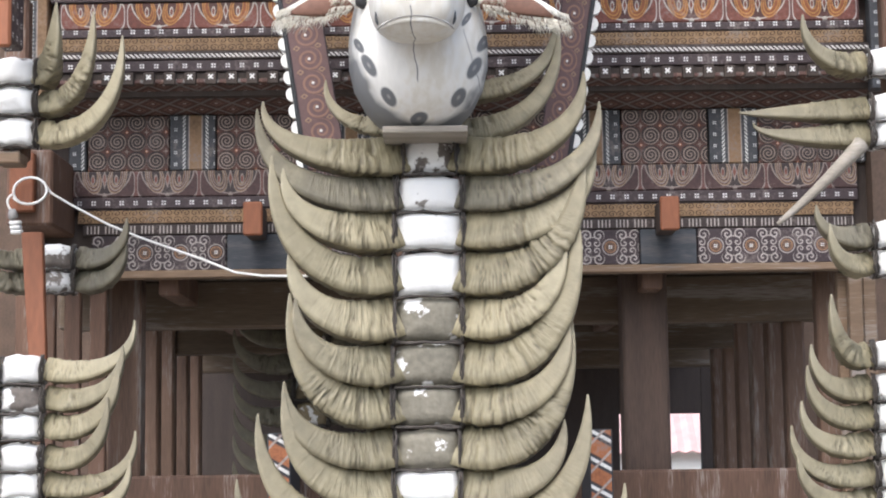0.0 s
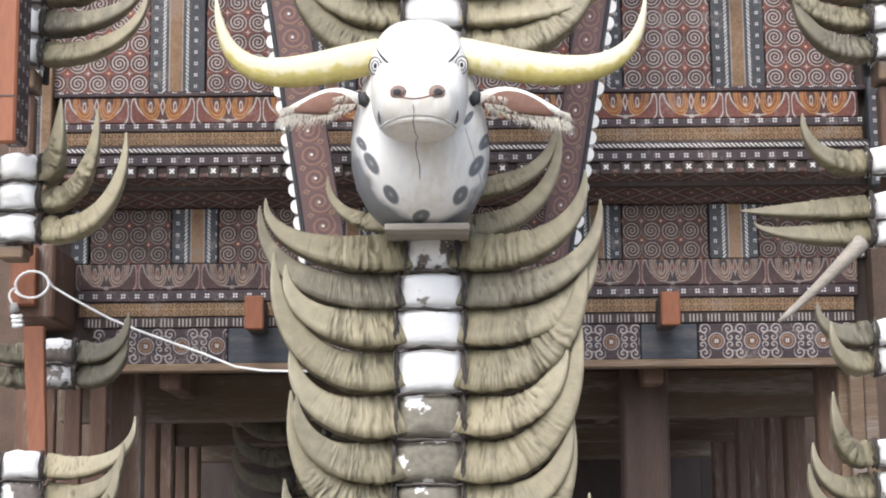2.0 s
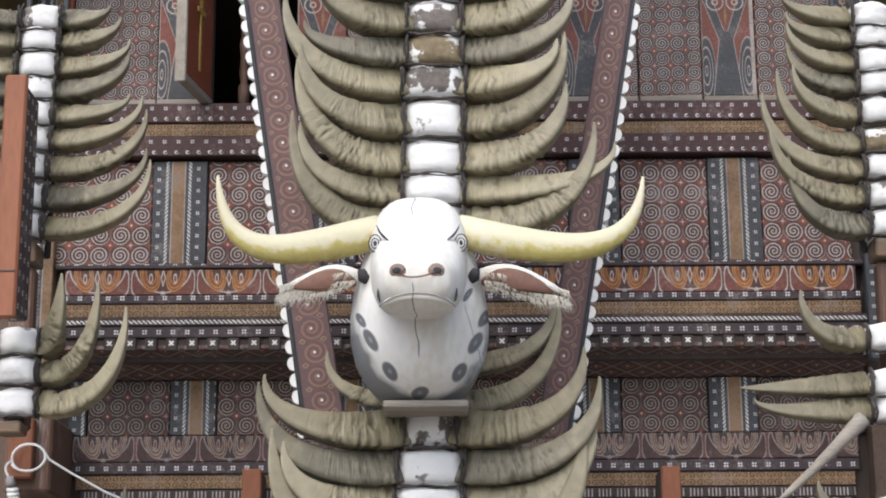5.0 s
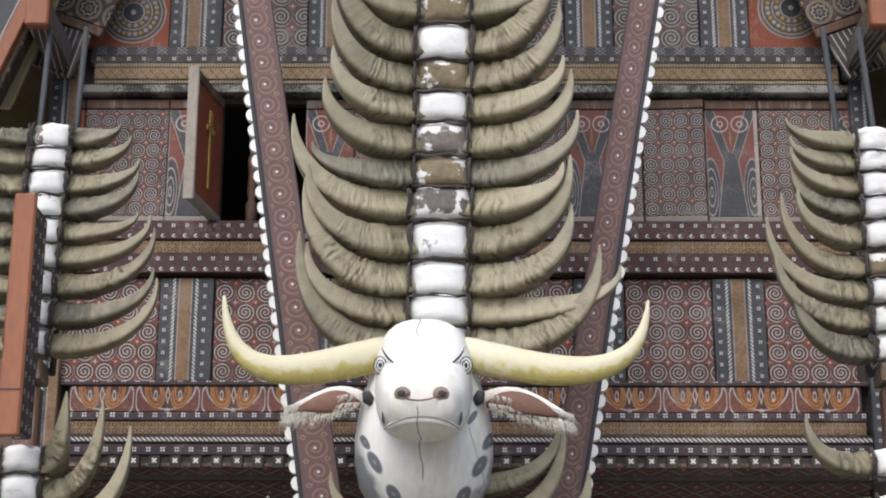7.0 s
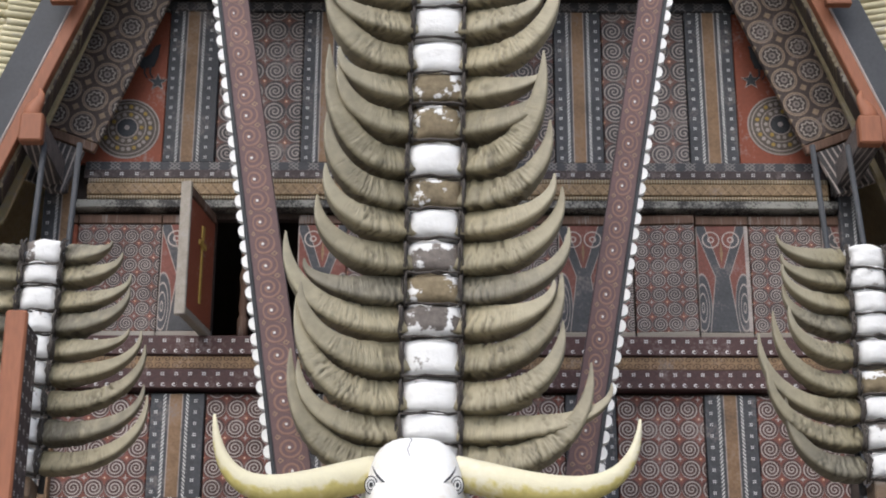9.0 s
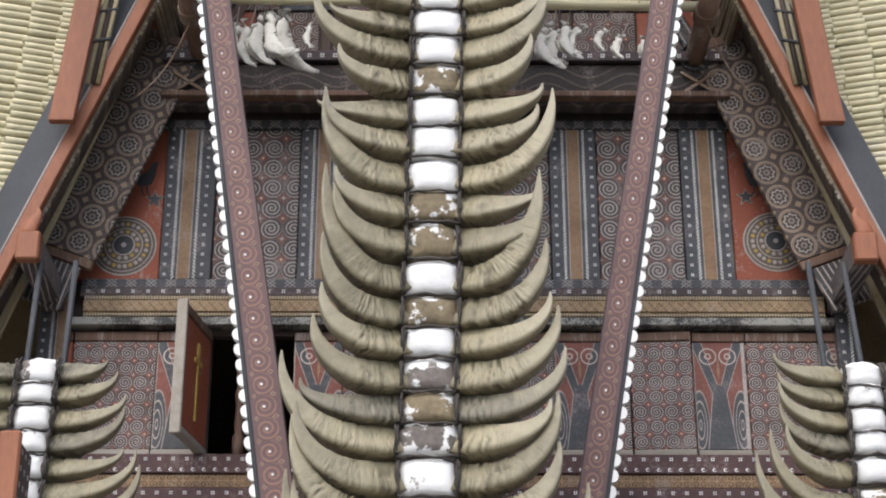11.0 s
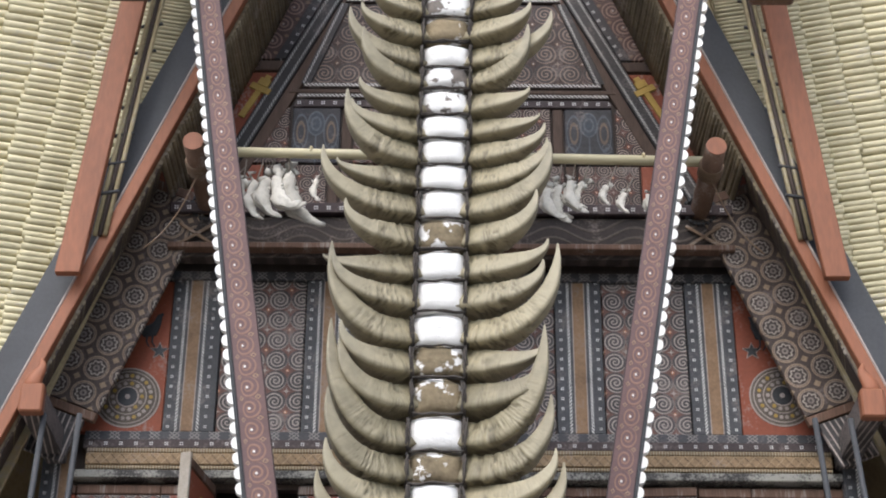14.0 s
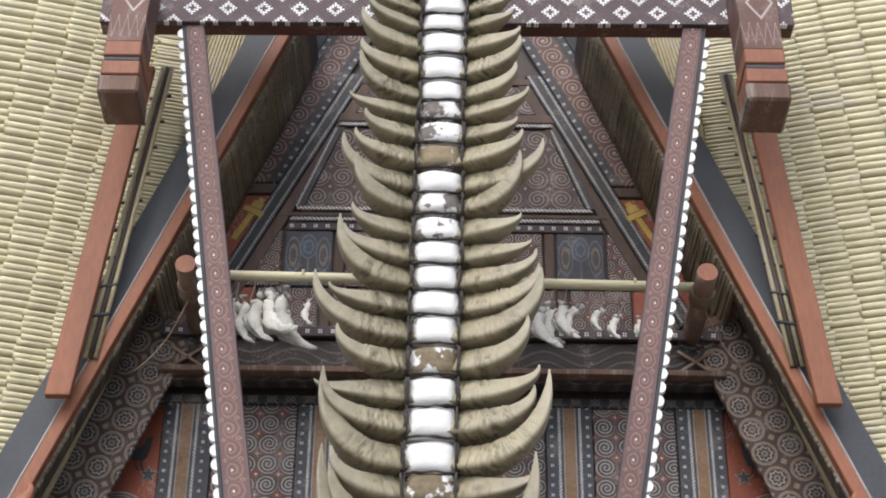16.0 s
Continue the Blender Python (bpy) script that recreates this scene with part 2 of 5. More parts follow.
        return [(side.below(0.46, 0.02), LINE), (side.below(0.44, 0.02), NAVY), (body.below(0.014, 0.01), LINE), (body.below(0.0, 0.01), NAVY), (((curl * 9.0).fract() - 0.5).size().below(0.12, 0.08) * curl.below(0.24, 0.02), (0.42, 0.36, 0.32)),
                (((side * 8.0).fract() - 0.5).size().below(0.1, 0.08) * side.below(0.42, 0.03), LINE), ((x * 3.0 + (y - 0.72).size()).below(0.1, 0.02), OCHRE),
                ((x - 0.48).above(0.0, 0.01), LINE)]
    return layers


def tulip_layers(u, v):
    """A pale blue outlined tulip with drooping side leaves, on a dark field."""
    x, y = (u - 0.12).size(), v - 0.06
    cup = ellipse(x, y - 0.17, 0.045, 0.075)
    wing = ellipse(x - 0.075, y - 0.12, 0.038, 0.11)
    curl = ellipse(x - 0.085, y - 0.03, 0.026, 0.03)
    blue = (0.095, 0.105, 0.12)
    ring = [(((q - 0.92).size()).below(0.07, 0.05), blue) for q in (cup, wing, curl)]
    return [(cup.below(0.9, 0.05), (0.05, 0.06, 0.075))] + ring + [(((cup - 0.5).size()).below(0.09, 0.06), blue), (((wing - 0.5).size()).below(0.1, 0.06), (0.15, 0.11, 0.08)), (curl.below(0.35, 0.1), blue), (x.below(0.004, 0.003) * y.below(0.1, 0.01), blue)]


def fan_layers(u, v):
    x = u + v * 0.1
    return [(((x / 0.028).fract() - 0.5).size().below(0.13, 0.08), LINE)]


def wave_layers(u, v):
    w = (u * 16.0).sine() * 0.035
    return [((((v + w) / 0.05).fract() - 0.5).size().below(0.12, 0.08), (0.085, 0.066, 0.055))]


def zigzag_layers(u, v):
    y = ((u / 0.04).fract() - 0.5).size() * 0.28
    return [((v - y - 0.03).size().below(0.006, 0.004), LINE), (((u - 0.1).size() + (v - 0.3).size() * 0.6 - 0.06).size().below(0.006, 0.004), LINE)]


CARVED = dict(wear=0.05, rough=0.7, bump=0.6, spread=0.6, grain=85.0, dust=(0.2, 0.17, 0.155))
M = {
    "spiral": paint("spiral_carving", RED, spirals(0.088, RED, (0.42, 0.37, 0.335)), **CARVED),
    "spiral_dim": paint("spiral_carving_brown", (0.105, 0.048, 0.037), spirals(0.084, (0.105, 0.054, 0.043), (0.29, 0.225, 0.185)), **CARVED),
    "spiral_grey": paint("spiral_carving_grey", (0.135, 0.068, 0.053), spirals(0.105, (0.13, 0.088, 0.078), (0.33, 0.285, 0.255)), **CARVED),
    "spiral_fine": paint("spiral_carving_fine", (0.15, 0.066, 0.052), spirals(0.069, (0.13, 0.075, 0.066), (0.33, 0.285, 0.255)), **CARVED),
    "strip": paint("strip_carving", NAVY, strip_layers(0.22), **CARVED),
    "dots": paint("rosette_band", (0.050, 0.034, 0.036), row_layers(0.049), **CARVED),
    "curls": paint("curl_band", (0.060, 0.026, 0.024), row_layers(0.09, 0.06, True), **CARVED),
    "ochre": paint("ochre_band", OCHRE, ochre_layers(0.06), **CARVED),
    "bowls": paint("bowl_frieze", RED, bowl_layers(0.112, 0.28), **CARVED),
    "scrolls": paint("scroll_frieze", (0.065, 0.034, 0.032), bowl_layers(0.115, 0.27, False), **CARVED),
    "florets": paint("floret_panel", (0.045, 0.030, 0.034), floret_layers(0.152), **CARVED),
    "flame_end": paint("flame_board_end", (0.045, 0.042, 0.048), lambda u, v: [(((v * 9.0 + u * 5.0).fract() - 0.5).size().below(0.30, 0.06), (0.34, 0.125, 0.05)), (((v * 9.0 + u * 5.0).fract() - 0.5).size().above(0.43, 0.04), WHITE), ((((v * 9.0 - u * 9.0).fract() - 0.5).size()).below(0.06, 0.04), LINE)], **CARVED),
    "comb_fine": paint("ochre_comb", (0.19, 0.135, 0.075), lambda u, v: [(((u / 0.013).fract() - 0.5).size().below(0.2, 0.12), (0.30, 0.255, 0.17))], **CARVED),
    "ochre_weave": paint("ochre_weave", (0.235, 0.158, 0.082), weave_layers, **CARVED),
    "dots_small": paint("rosette_band_small", (0.050, 0.034, 0.034), lambda u, v: [(marks(u, v - 0.022, 0.068, 0.11, 0.5), WHITE)], **CARVED),
    "worn_edge": paint("flaked_black_edge", (0.045, 0.042, 0.040), wear=0.45, spread=0.7, rough=0.8, grain=90, bump=0.7, dust=(0.36, 0.35, 0.31)),
    "comb": paint("comb_band", DARK, comb_layers, **CARVED),
    "rope": paint("rope_band", DARK, lambda u, v: [(rope_mask(v, u, 0.016, 0.008, 0.02), (0.6, 0.58, 0.55))], **CARVED),
    "lozenge": paint("lozenge_soffit", (0.085, 0.042, 0.034), lozenge_layers, **CARVED),
    "chain": paint("chain_band", (0.045, 0.045, 0.05), chain_layers(0.045), **CARVED),
    "flowers": paint("flower_board", (0.058, 0.040, 0.034), flower_layers(0.285), **CARVED),
    "column": paint("scallop_board_carving", MAUVE, column_layers(0.142), wear=0.0, rough=0.75, bump=0.35, spread=0.25),
    "beam": paint("lozenge_beam", (0.055, 0.042, 0.045), beam_layers, **CARVED),
    "figure": paint("figure_panel", RED, figure_layers(0.22, 0.52), **CARVED),
    "fan": paint("fan_carving", (0.04, 0.036, 0.036), fan_layers, **CARVED),
    "wave": paint("wave_beam", (0.035, 0.025, 0.022), wave_layers, **CARVED),
    "zigzag": paint("zigzag_carving", (0.10, 0.045, 0.03), zigzag_layers, **CARVED),
    "edge_rope": paint("edge_rope_band", (0.04, 0.036, 0.036), lambda u, v: [(rope_mask(u, v, 0.016, 0.006, 0.02), (0.5, 0.49, 0.47)), (rope_mask(u, v, 0.066, 0.006, 0.02), (0.5, 0.49, 0.47))], **CARVED),
    "slope": paint("slope_spiral_board", (0.036, 0.032, 0.034), slope_layers, **CARVED),
    "spiral_big": paint("spiral_carving_large", (0.060, 0.036, 0.032), spirals(0.125, (0.10, 0.062, 0.054), (0.24, 0.175, 0.14), (0.20, 0.12, 0.07), 0.5), **CARVED),
    "tulip": paint("tulip_panel", (0.045, 0.043, 0.048), tulip_layers, **CARVED),
    # dark brown wood with the shade under the house put into its colour
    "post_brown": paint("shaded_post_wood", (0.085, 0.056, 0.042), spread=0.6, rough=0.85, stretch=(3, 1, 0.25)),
    "stilt": paint("stilt_wood", (0.15, 0.092, 0.062), spread=0.6, rough=0.75, stretch=(3, 1, 0.25), wear=0.1),
    "umber": paint("umber_paint", (0.12, 0.098, 0.078), spread=0.4),
    "umber_red": paint("dark_red_paint", (0.115, 0.045, 0.032), wear=0.03, spread=0.35, rough=0.7),
    "red": paint("red_paint", (0.225, 0.058, 0.026), wear=0.03, spread=0.3, rough=0.7),
    "orange": paint("orange_paint", (0.222, 0.080, 0.035), wear=0.0, spread=0.35, rough=0.65, stretch=(1, 1, 0.25)),
    "black": paint("black_paint", (0.040, 0.042, 0.046), wear=0.0, spread=0.4, rough=0.7),
    "plaque": paint("worn_blue_black_paint", (0.050, 0.055, 0.066), wear=0.25, spread=0.6, rough=0.7, stretch=(0.4, 1, 4), dust=(0.11, 0.10, 0.095)),
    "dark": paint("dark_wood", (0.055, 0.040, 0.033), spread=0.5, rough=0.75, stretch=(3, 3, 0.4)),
    "brown": paint("brown_wood", (0.125, 0.070, 0.045), spread=0.6, rough=0.75, stretch=(3, 1, 0.25), wear=0.02),
    "plank": paint("worn_plank", (0.20, 0.135, 0.085), spread=0.5, rough=0.8, stretch=(0.2, 3, 3), wear=0.15),
    "grey": paint("weathered_wood", (0.26, 0.23, 0.19), spread=0.5, rough=0.85, stretch=(0.2, 3, 3), wear=0.2),
    "ceiling": paint("floor_boards", (0.11, 0.082, 0.060), spread=0.5, rough=0.85, stretch=(3, 0.3, 1), wear=0.1),
    "bamboo": paint("bamboo", (0.47, 0.425, 0.27), spread=0.35, rough=0.6, grain=40, stretch=(0.3, 2, 2), wear=0.05),
    # second, darker tone of the bamboo, with shade put into its colour
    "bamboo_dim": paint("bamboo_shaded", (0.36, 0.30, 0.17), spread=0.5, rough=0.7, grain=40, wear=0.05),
    "lath": paint("dark_bamboo", (0.175, 0.14, 0.085), spread=0.6, rough=0.75, grain=40, wear=0.05),
    "gold": paint("gold_paint", (0.38, 0.25, 0.05), spread=0.3, rough=0.6),
    "pearl": paint("white_paint", (0.74, 0.73, 0.70), spread=0.12, rough=0.6),
    "line": paint("pale_paint", LINE, spread=0.3),
    "fibre": paint("black_fibre", (0.062, 0.053, 0.046), spread=0.6, rough=0.95, grain=200, bump=0.9),
    "bone": paint("bone", (0.50, 0.48, 0.43), spread=0.6, rough=0.7, grain=50, wear=0.1, dust=(0.25, 0.22, 0.17)),
    "cable": paint("white_cable", (0.74, 0.73, 0.70), spread=0.1, rough=0.5),
    "ground": paint("ground_gravel", (0.22, 0.20, 0.17), spread=0.5, rough=0.95, grain=25),
    "pink_roof": paint("faded_roof_sheet", (0.50, 0.33, 0.31), spread=0.25, rough=0.6),
    "joist": paint("joist_wood", (0.12, 0.088, 0.060), spread=0.6, rough=0.85, stretch=(0.2, 3, 3), wear=0.1),
    "lip": paint("worn_grey_plastic", (0.30, 0.29, 0.28), spread=0.3),
    "wall": paint("rear_wall_wood", (0.10, 0.065, 0.045), spread=0.5, rough=0.8),
}


def skull_paint(name, keep, under):
    """White paint over bone that has flaked off; keep: how much of it is left."""
    m = paint(name, under, spread=0.6, grain=45, bump=0.8, rough=0.85)
    t, b = m.node_tree, m.node_tree.nodes["Principled BSDF"]
    n = t.nodes.new("ShaderNodeTexNoise")
    n.inputs["Scale"].default_value, n.inputs["Detail"].default_value, n.inputs["Roughness"].default_value = 11.0, 6.0, 0.6
    co = t.nodes.new("ShaderNodeTexCoord")
    rnd = t.nodes.new("ShaderNodeObjectInfo")
    add = t.nodes.new("ShaderNodeVectorMath")
    t.links.new(co.outputs["Object"], add.inputs[0])
    t.links.new(rnd.outputs["Random"], add.inputs[1])
    t.links.new(add.outputs[0], n.inputs["Vector"])
    mask = V(t, n.outputs["Fac"]).above(1.0 - keep, 0.03)
    old = b.inputs["Base Color"].links[0].from_socket
    mx = t.nodes.new("ShaderNodeMix")
    mx.data_type = "RGBA"
    t.links.new(mask.socket, mx.inputs["Factor"])
    t.links.new(old, mx.inputs["A"])
    mx.inputs["B"].default_value = (0.68, 0.67, 0.65, 1)
    t.links.new(mx.outputs["Result"], b.inputs["Base Color"])
    return m


SKULL = {"w": skull_paint("skull_white", 0.68, (0.23, 0.21, 0.185)), "p": skull_paint("skull_flaked", 0.50, (0.14, 0.12, 0.105)),
         "g": skull_paint("skull_grey", 0.38, (0.17, 0.155, 0.12)), "b": skull_paint("skull_bare", 0.43, (0.185, 0.145, 0.085))}


def horn_paint(name, base, tipc):
    """Ridged horn: growth rings across its length (UV u), paler or darker toward the tip."""
    def layers(u, v):
        return [(u.above(0.55, 0.9), tipc)]
    m = paint(name, base, layers, spread=0.45, grain=22, bump=0.2, rough=0.6, relief=0.0, wear=0.10, dust=(0.27, 0.24, 0.16))
    t, b = m.node_tree, m.node_tree.nodes["Principled BSDF"]
    co = t.nodes.new("ShaderNodeTexCoord")
    sc = t.nodes.new("ShaderNodeMapping")
    sc.inputs["Scale"].default_value = (46.0, 2.6, 1.0)
    t.links.new(co.outputs["UV"], sc.inputs["Vector"])
    wv = t.nodes.new("ShaderNodeTexNoise")
    wv.inputs["Scale"].default_value, wv.inputs["Detail"].default_value, wv.inputs["Roughness"].default_value, wv.inputs["Distortion"].default_value = 1.0, 3.0, 0.6, 0.35
    t.links.new(sc.outputs["Vector"], wv.inputs["Vector"])
    sep = t.nodes.new("ShaderNodeSeparateXYZ")
    t.links.new(co.outputs["UV"], sep.inputs["Vector"])
    nz = t.nodes.new("ShaderNodeTexNoise")
    nz.inputs["Scale"].default_value, nz.inputs["Detail"].default_value = 9.0, 3.0
    t.links.new(co.outputs["Object"], nz.inputs["Vector"])
    patch = V(t, nz.outputs["Fac"]).above(0.45, 0.2)
    h = V(t, wv.outputs["Fac"]) * V(t, sep.outputs["X"]).below(0.65, 0.5) * (patch * 0.6 + 0.4)
    # colour darkens with the depth of each fold
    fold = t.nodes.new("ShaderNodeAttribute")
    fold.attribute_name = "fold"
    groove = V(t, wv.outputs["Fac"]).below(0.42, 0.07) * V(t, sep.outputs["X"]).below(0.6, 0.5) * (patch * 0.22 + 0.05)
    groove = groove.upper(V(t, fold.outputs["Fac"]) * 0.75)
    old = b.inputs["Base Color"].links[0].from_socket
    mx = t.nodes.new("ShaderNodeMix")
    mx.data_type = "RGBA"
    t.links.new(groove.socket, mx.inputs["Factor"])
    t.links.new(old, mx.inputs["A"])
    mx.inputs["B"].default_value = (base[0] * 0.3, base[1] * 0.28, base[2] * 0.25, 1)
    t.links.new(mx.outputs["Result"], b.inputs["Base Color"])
    bp = [n for n in t.nodes if n.type == "BUMP"][0]
    b2 = t.nodes.new("ShaderNodeBump")
    b2.inputs["Strength"].default_value, b2.inputs["Distance"].default_value = 0.7, 0.009
    t.links.new(h.socket, b2.inputs["Height"])
    t.links.new(bp.outputs["Normal"], b2.inputs["Normal"])
    t.links.new(b2.outputs["Normal"], b.inputs["Normal"])
    return m


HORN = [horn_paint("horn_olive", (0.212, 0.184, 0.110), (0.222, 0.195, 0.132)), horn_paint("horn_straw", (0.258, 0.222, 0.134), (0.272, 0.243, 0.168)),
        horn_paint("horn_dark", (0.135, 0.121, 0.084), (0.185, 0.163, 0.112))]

# ---- mesh helpers ----


def link(name, bm, mat, parent=None, label=""):
    me = bpy.data.meshes.new(name)
    bm.normal_update()
    bm.to_mesh(me)
    bm.free()
    for m in (mat if isinstance(mat, (list, tuple)) else [mat]):
        me.materials.append(m)
    ob = new(name, me)
    if parent is not None:
        ob.parent = parent
        p = parent
        loc = Vector()
        while p is not None:
            loc += p.location + p.matrix_parent_inverse.translation
            p = p.parent
        ob.matrix_parent_inverse = Matrix.Translation(-loc)
    if label:
        ob["label"] = label
    return ob


part = link


def thing(name, at, label, category, group="", kind=""):
    ob = new(name)
    ob.location = at
    ob.empty_display_size = 0.1
    return tagged(ob, label, category, group, kind)


def box(x0, x1, y0, y1, z0, z1, bevel=0.004, bm=None):
    """A bevelled block with UVs in metres from its lower left front corner."""
    b = bmesh.new()
    vs = [b.verts.new((x, y, z)) for z in (z0, z1) for y in (y0, y1) for x in (x0, x1)]
    for q in ((0, 1, 5, 4), (1, 3, 7, 5), (3, 2, 6, 7), (2, 0, 4, 6), (4, 5, 7, 6), (2, 3, 1, 0)):
        b.faces.new([vs[i] for i in q])
    if bevel > 0:
        bmesh.ops.bevel(b, geom=b.edges[:], offset=min(bevel, 0.3 * min(x1 - x0, y1 - y0, z1 - z0)), segments=1, affect="EDGES")
    uv = b.loops.layers.uv.new("UVMap")
    for f in b.faces:
        n = f.normal if f.normal.length else Vector((0, -1, 0))
        f.normal_update()
        for lp in f.loops:
            c = lp.vert.co
            lp[uv].uv = (c.y - y0, c.z - z0) if abs(f.normal.x) > 0.8 else (c.x - x0, c.y - y0 if abs(f.normal.z) > 0.8 else c.z - z0)
    if bm is None:
        return b
    me = bpy.data.meshes.new("tmp")
    b.to_mesh(me)
    b.free()
    bm.from_mesh(me)
    bpy.data.meshes.remove(me)
    return bm


def slab(p0, p1, p2, p3, depth=0.03, bevel=0.004, fit=None):
    """A board whose face has the corners lower left, lower right, upper right, upper left; UVs in metres along its lower edge and up its side."""
    b = bmesh.new()
    P = [Vector(p) for p in (p0, p1, p2, p3)]
    n = (P[1] - P[0]).cross(P[3] - P[0]).normalized()
    front = [b.verts.new(p) for p in P]
    back = [b.verts.new(p - n * depth) for p in P]
    b.faces.new(front)
    b.faces.new(back[::-1])
    for i in range(4):
        j = (i + 1) % 4
        b.faces.new((front[j], front[i], back[i], back[j]))
    if bevel > 0:
        bmesh.ops.bevel(b, geom=b.edges[:], offset=bevel, segments=1, affect="EDGES")
    up = ((P[3] + P[2]) - (P[0] + P[1])).normalized()
    side = up.cross(n)
    o = P[0]
    uv = b.loops.layers.uv.new("UVMap")
    for f in b.faces:
        for lp in f.loops:
            d = lp.vert.co - o
            a, h = d.dot(side), d.dot(up)
            if fit:
                k = h / (P[3] - P[0]).dot(up)
                lo, hi = (P[3] - o).dot(side) * k, (P[1] - o).dot(side) * (1 - k) + (P[2] - o).dot(side) * k
                a = (a - lo) / (hi - lo) * fit
            lp[uv].uv = (a, h)
    return b


def tube(points, radii, sides=10, bm=None, squash=1.0, uvscale=1.0):
    """A tapering tube through the points."""
    b = bm or bmesh.new()
    uv = b.loops.layers.uv.verify()
    pts = [Vector(p) for p in points]
    rings, ref = [], Vector((0, 1, 0))
    for i, p in enumerate(pts):
        d = (pts[min(i + 1, len(pts) - 1)] - pts[max(i - 1, 0)]).normalized()
        a = ref - d * ref.dot(d)
        a = a.normalized() if a.length > 0.05 else Vector((0, 0, 1)).cross(d).normalized()
        c = d.cross(a)
        rings.append([b.verts.new(p + (a * math.cos(k) * squash + c * math.sin(k)) * radii[i]) for k in (2 * math.pi * s / sides for s in range(sides))])
    run = 0.0
    for i in range(len(rings) - 1):
        nxt = run + (pts[i + 1] - pts[i]).length * uvscale
        for s in range(sides):
            f = b.faces.new((rings[i][s], rings[i][(s + 1) % sides], rings[i + 1][(s + 1) % sides], rings[i + 1][s]))
            f.smooth = True
            for lp, q in zip(f.loops, ((run, s), (run, s + 1), (nxt, s + 1), (nxt, s))):
                lp[uv].uv = (q[0], q[1] / sides)
        run = nxt
    b.faces.new(rings[0][::-1])
    b.faces.new(rings[-1])
    return b


def bezier(a, b, c, d, n):
    a, b, c, d = Vector(a), Vector(b), Vector(c), Vector(d)
    return [a * (1 - t) ** 3 + b * 3 * t * (1 - t) ** 2 + c * 3 * t * t * (1 - t) + d * t ** 3 for t in (i / n for i in range(n + 1))]


def cylinder(a, b, r0, r1=None, sides=12, bm=None):
    a, b = Vector(a), Vector(b)
    r1 = r0 if r1 is None else r1
    return tube([a + (b - a) * k / 4 for k in range(5)], [r0 + (r1 - r0) * k / 4 for k in range(5)], sides, bm)

# ---- ground and house ----
GROUND = 0.0
g = bmesh.new()
bmesh.ops.create_grid(g, x_segments=2, y_segments=2, size=400)
tagged(link("ground", g, M["ground"]), "grey trodden gravel yard in front of the house", "ground", kind="structure")

WL, WU = 7.50, 7.30  # faces of the lower and the upper front wall
facade = thing("wall_front", (0, WL, 2.4), "carved and painted wooden house front of stacked panels and bands", "wall", kind="structure")


def panel(name, mat, x0, x1, z0, z1, y, depth=0.03, lip=0.0):
    return part(name, slab((x0, y - lip, z0), (x1, y - lip, z0), (x1, y - lip, z1), (x0, y - lip, z1), depth + lip), M[mat], facade)


# backing walls with an opening for the shutter
for x0, x1, z0, z1 in ((-1.80, -1.02, 2.42, 5.1), (-0.65, 1.86, 2.42, 5.1), (-1.02, -0.65, 2.42, 4.26), (-1.02, -0.65, 4.83, 5.1), (-1.80, 1.86, 5.1, 6.3)):
    y0 = WU + 0.03
    if z0 == 2.42:
        part("board", box(x0, x1, WL + 0.03, WL + 0.07, 2.40, 3.12), M["dark"], facade)
        z0 = 3.12
    part("board", box(x0, x1, y0, y0 + 0.05, z0, z1, 0), M["dark"], facade)

# lower wall
panel("sill", "plank", -1.56, 1.72, 2.365, 2.398, WL, 0.05, 0.03)
for x0, x1, m in ((-1.52, -0.945, "florets"), (-0.94, -0.60, "plaque"), (-0.595, 0.82, "florets"), (0.825, 1.065, "plaque"), (1.07, 1.72, "florets")):
    panel("carved_panel", m, x0, x1, 2.40, 2.552, WL)
panel("band", "comb", -1.56, 1.74, 2.554, 2.600, WL, 0.03, 0.004)
panel("band", "ochre", -1.58, 1.74, 2.602, 2.664, WL, 0.03, 0.008)
panel("band", "dots", -1.60, 1.76, 2.666, 2.716, WL, 0.03, 0.014)
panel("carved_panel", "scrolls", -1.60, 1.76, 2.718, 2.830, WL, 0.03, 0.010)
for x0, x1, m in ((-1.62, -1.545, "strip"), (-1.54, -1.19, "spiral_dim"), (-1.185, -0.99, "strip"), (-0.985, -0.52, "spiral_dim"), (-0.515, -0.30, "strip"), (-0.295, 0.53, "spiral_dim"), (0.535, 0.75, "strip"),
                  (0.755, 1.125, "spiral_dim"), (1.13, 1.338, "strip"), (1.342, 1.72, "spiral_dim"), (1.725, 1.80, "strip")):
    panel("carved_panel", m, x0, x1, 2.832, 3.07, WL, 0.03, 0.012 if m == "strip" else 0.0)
part("soffit_board", slab((-1.72, WL + 0.01, 3.072), (1.80, WL + 0.01, 3.072), (1.80, WU - 0.03, 3.165), (-1.72, WU - 0.03, 3.165), 0.02), M["lozenge"], facade)

# corbel teeth under the upper wall
panel("tooth_backing", "dark", -1.72, 1.80, 3.168, 3.212, WU, 0.03, 0.018)
tooth = None
for i in range(38):
    x = -1.50 + i * 0.0868
    if tooth is None:
        tb = box(-0.024, 0.024, -0.045, -0.019, -0.030, 0.024, 0.004)
        tooth = part("tooth", tb, M["dark"], facade)
        td = tooth.data
        tooth.matrix_basis = Matrix.Translation((x, WU, 3.185))
        fb = bmesh.new()
        for a in (45, -45):
            box(-0.013, 0.013, -0.0485, -0.0445, -0.0034, 0.0034, 0, fb)
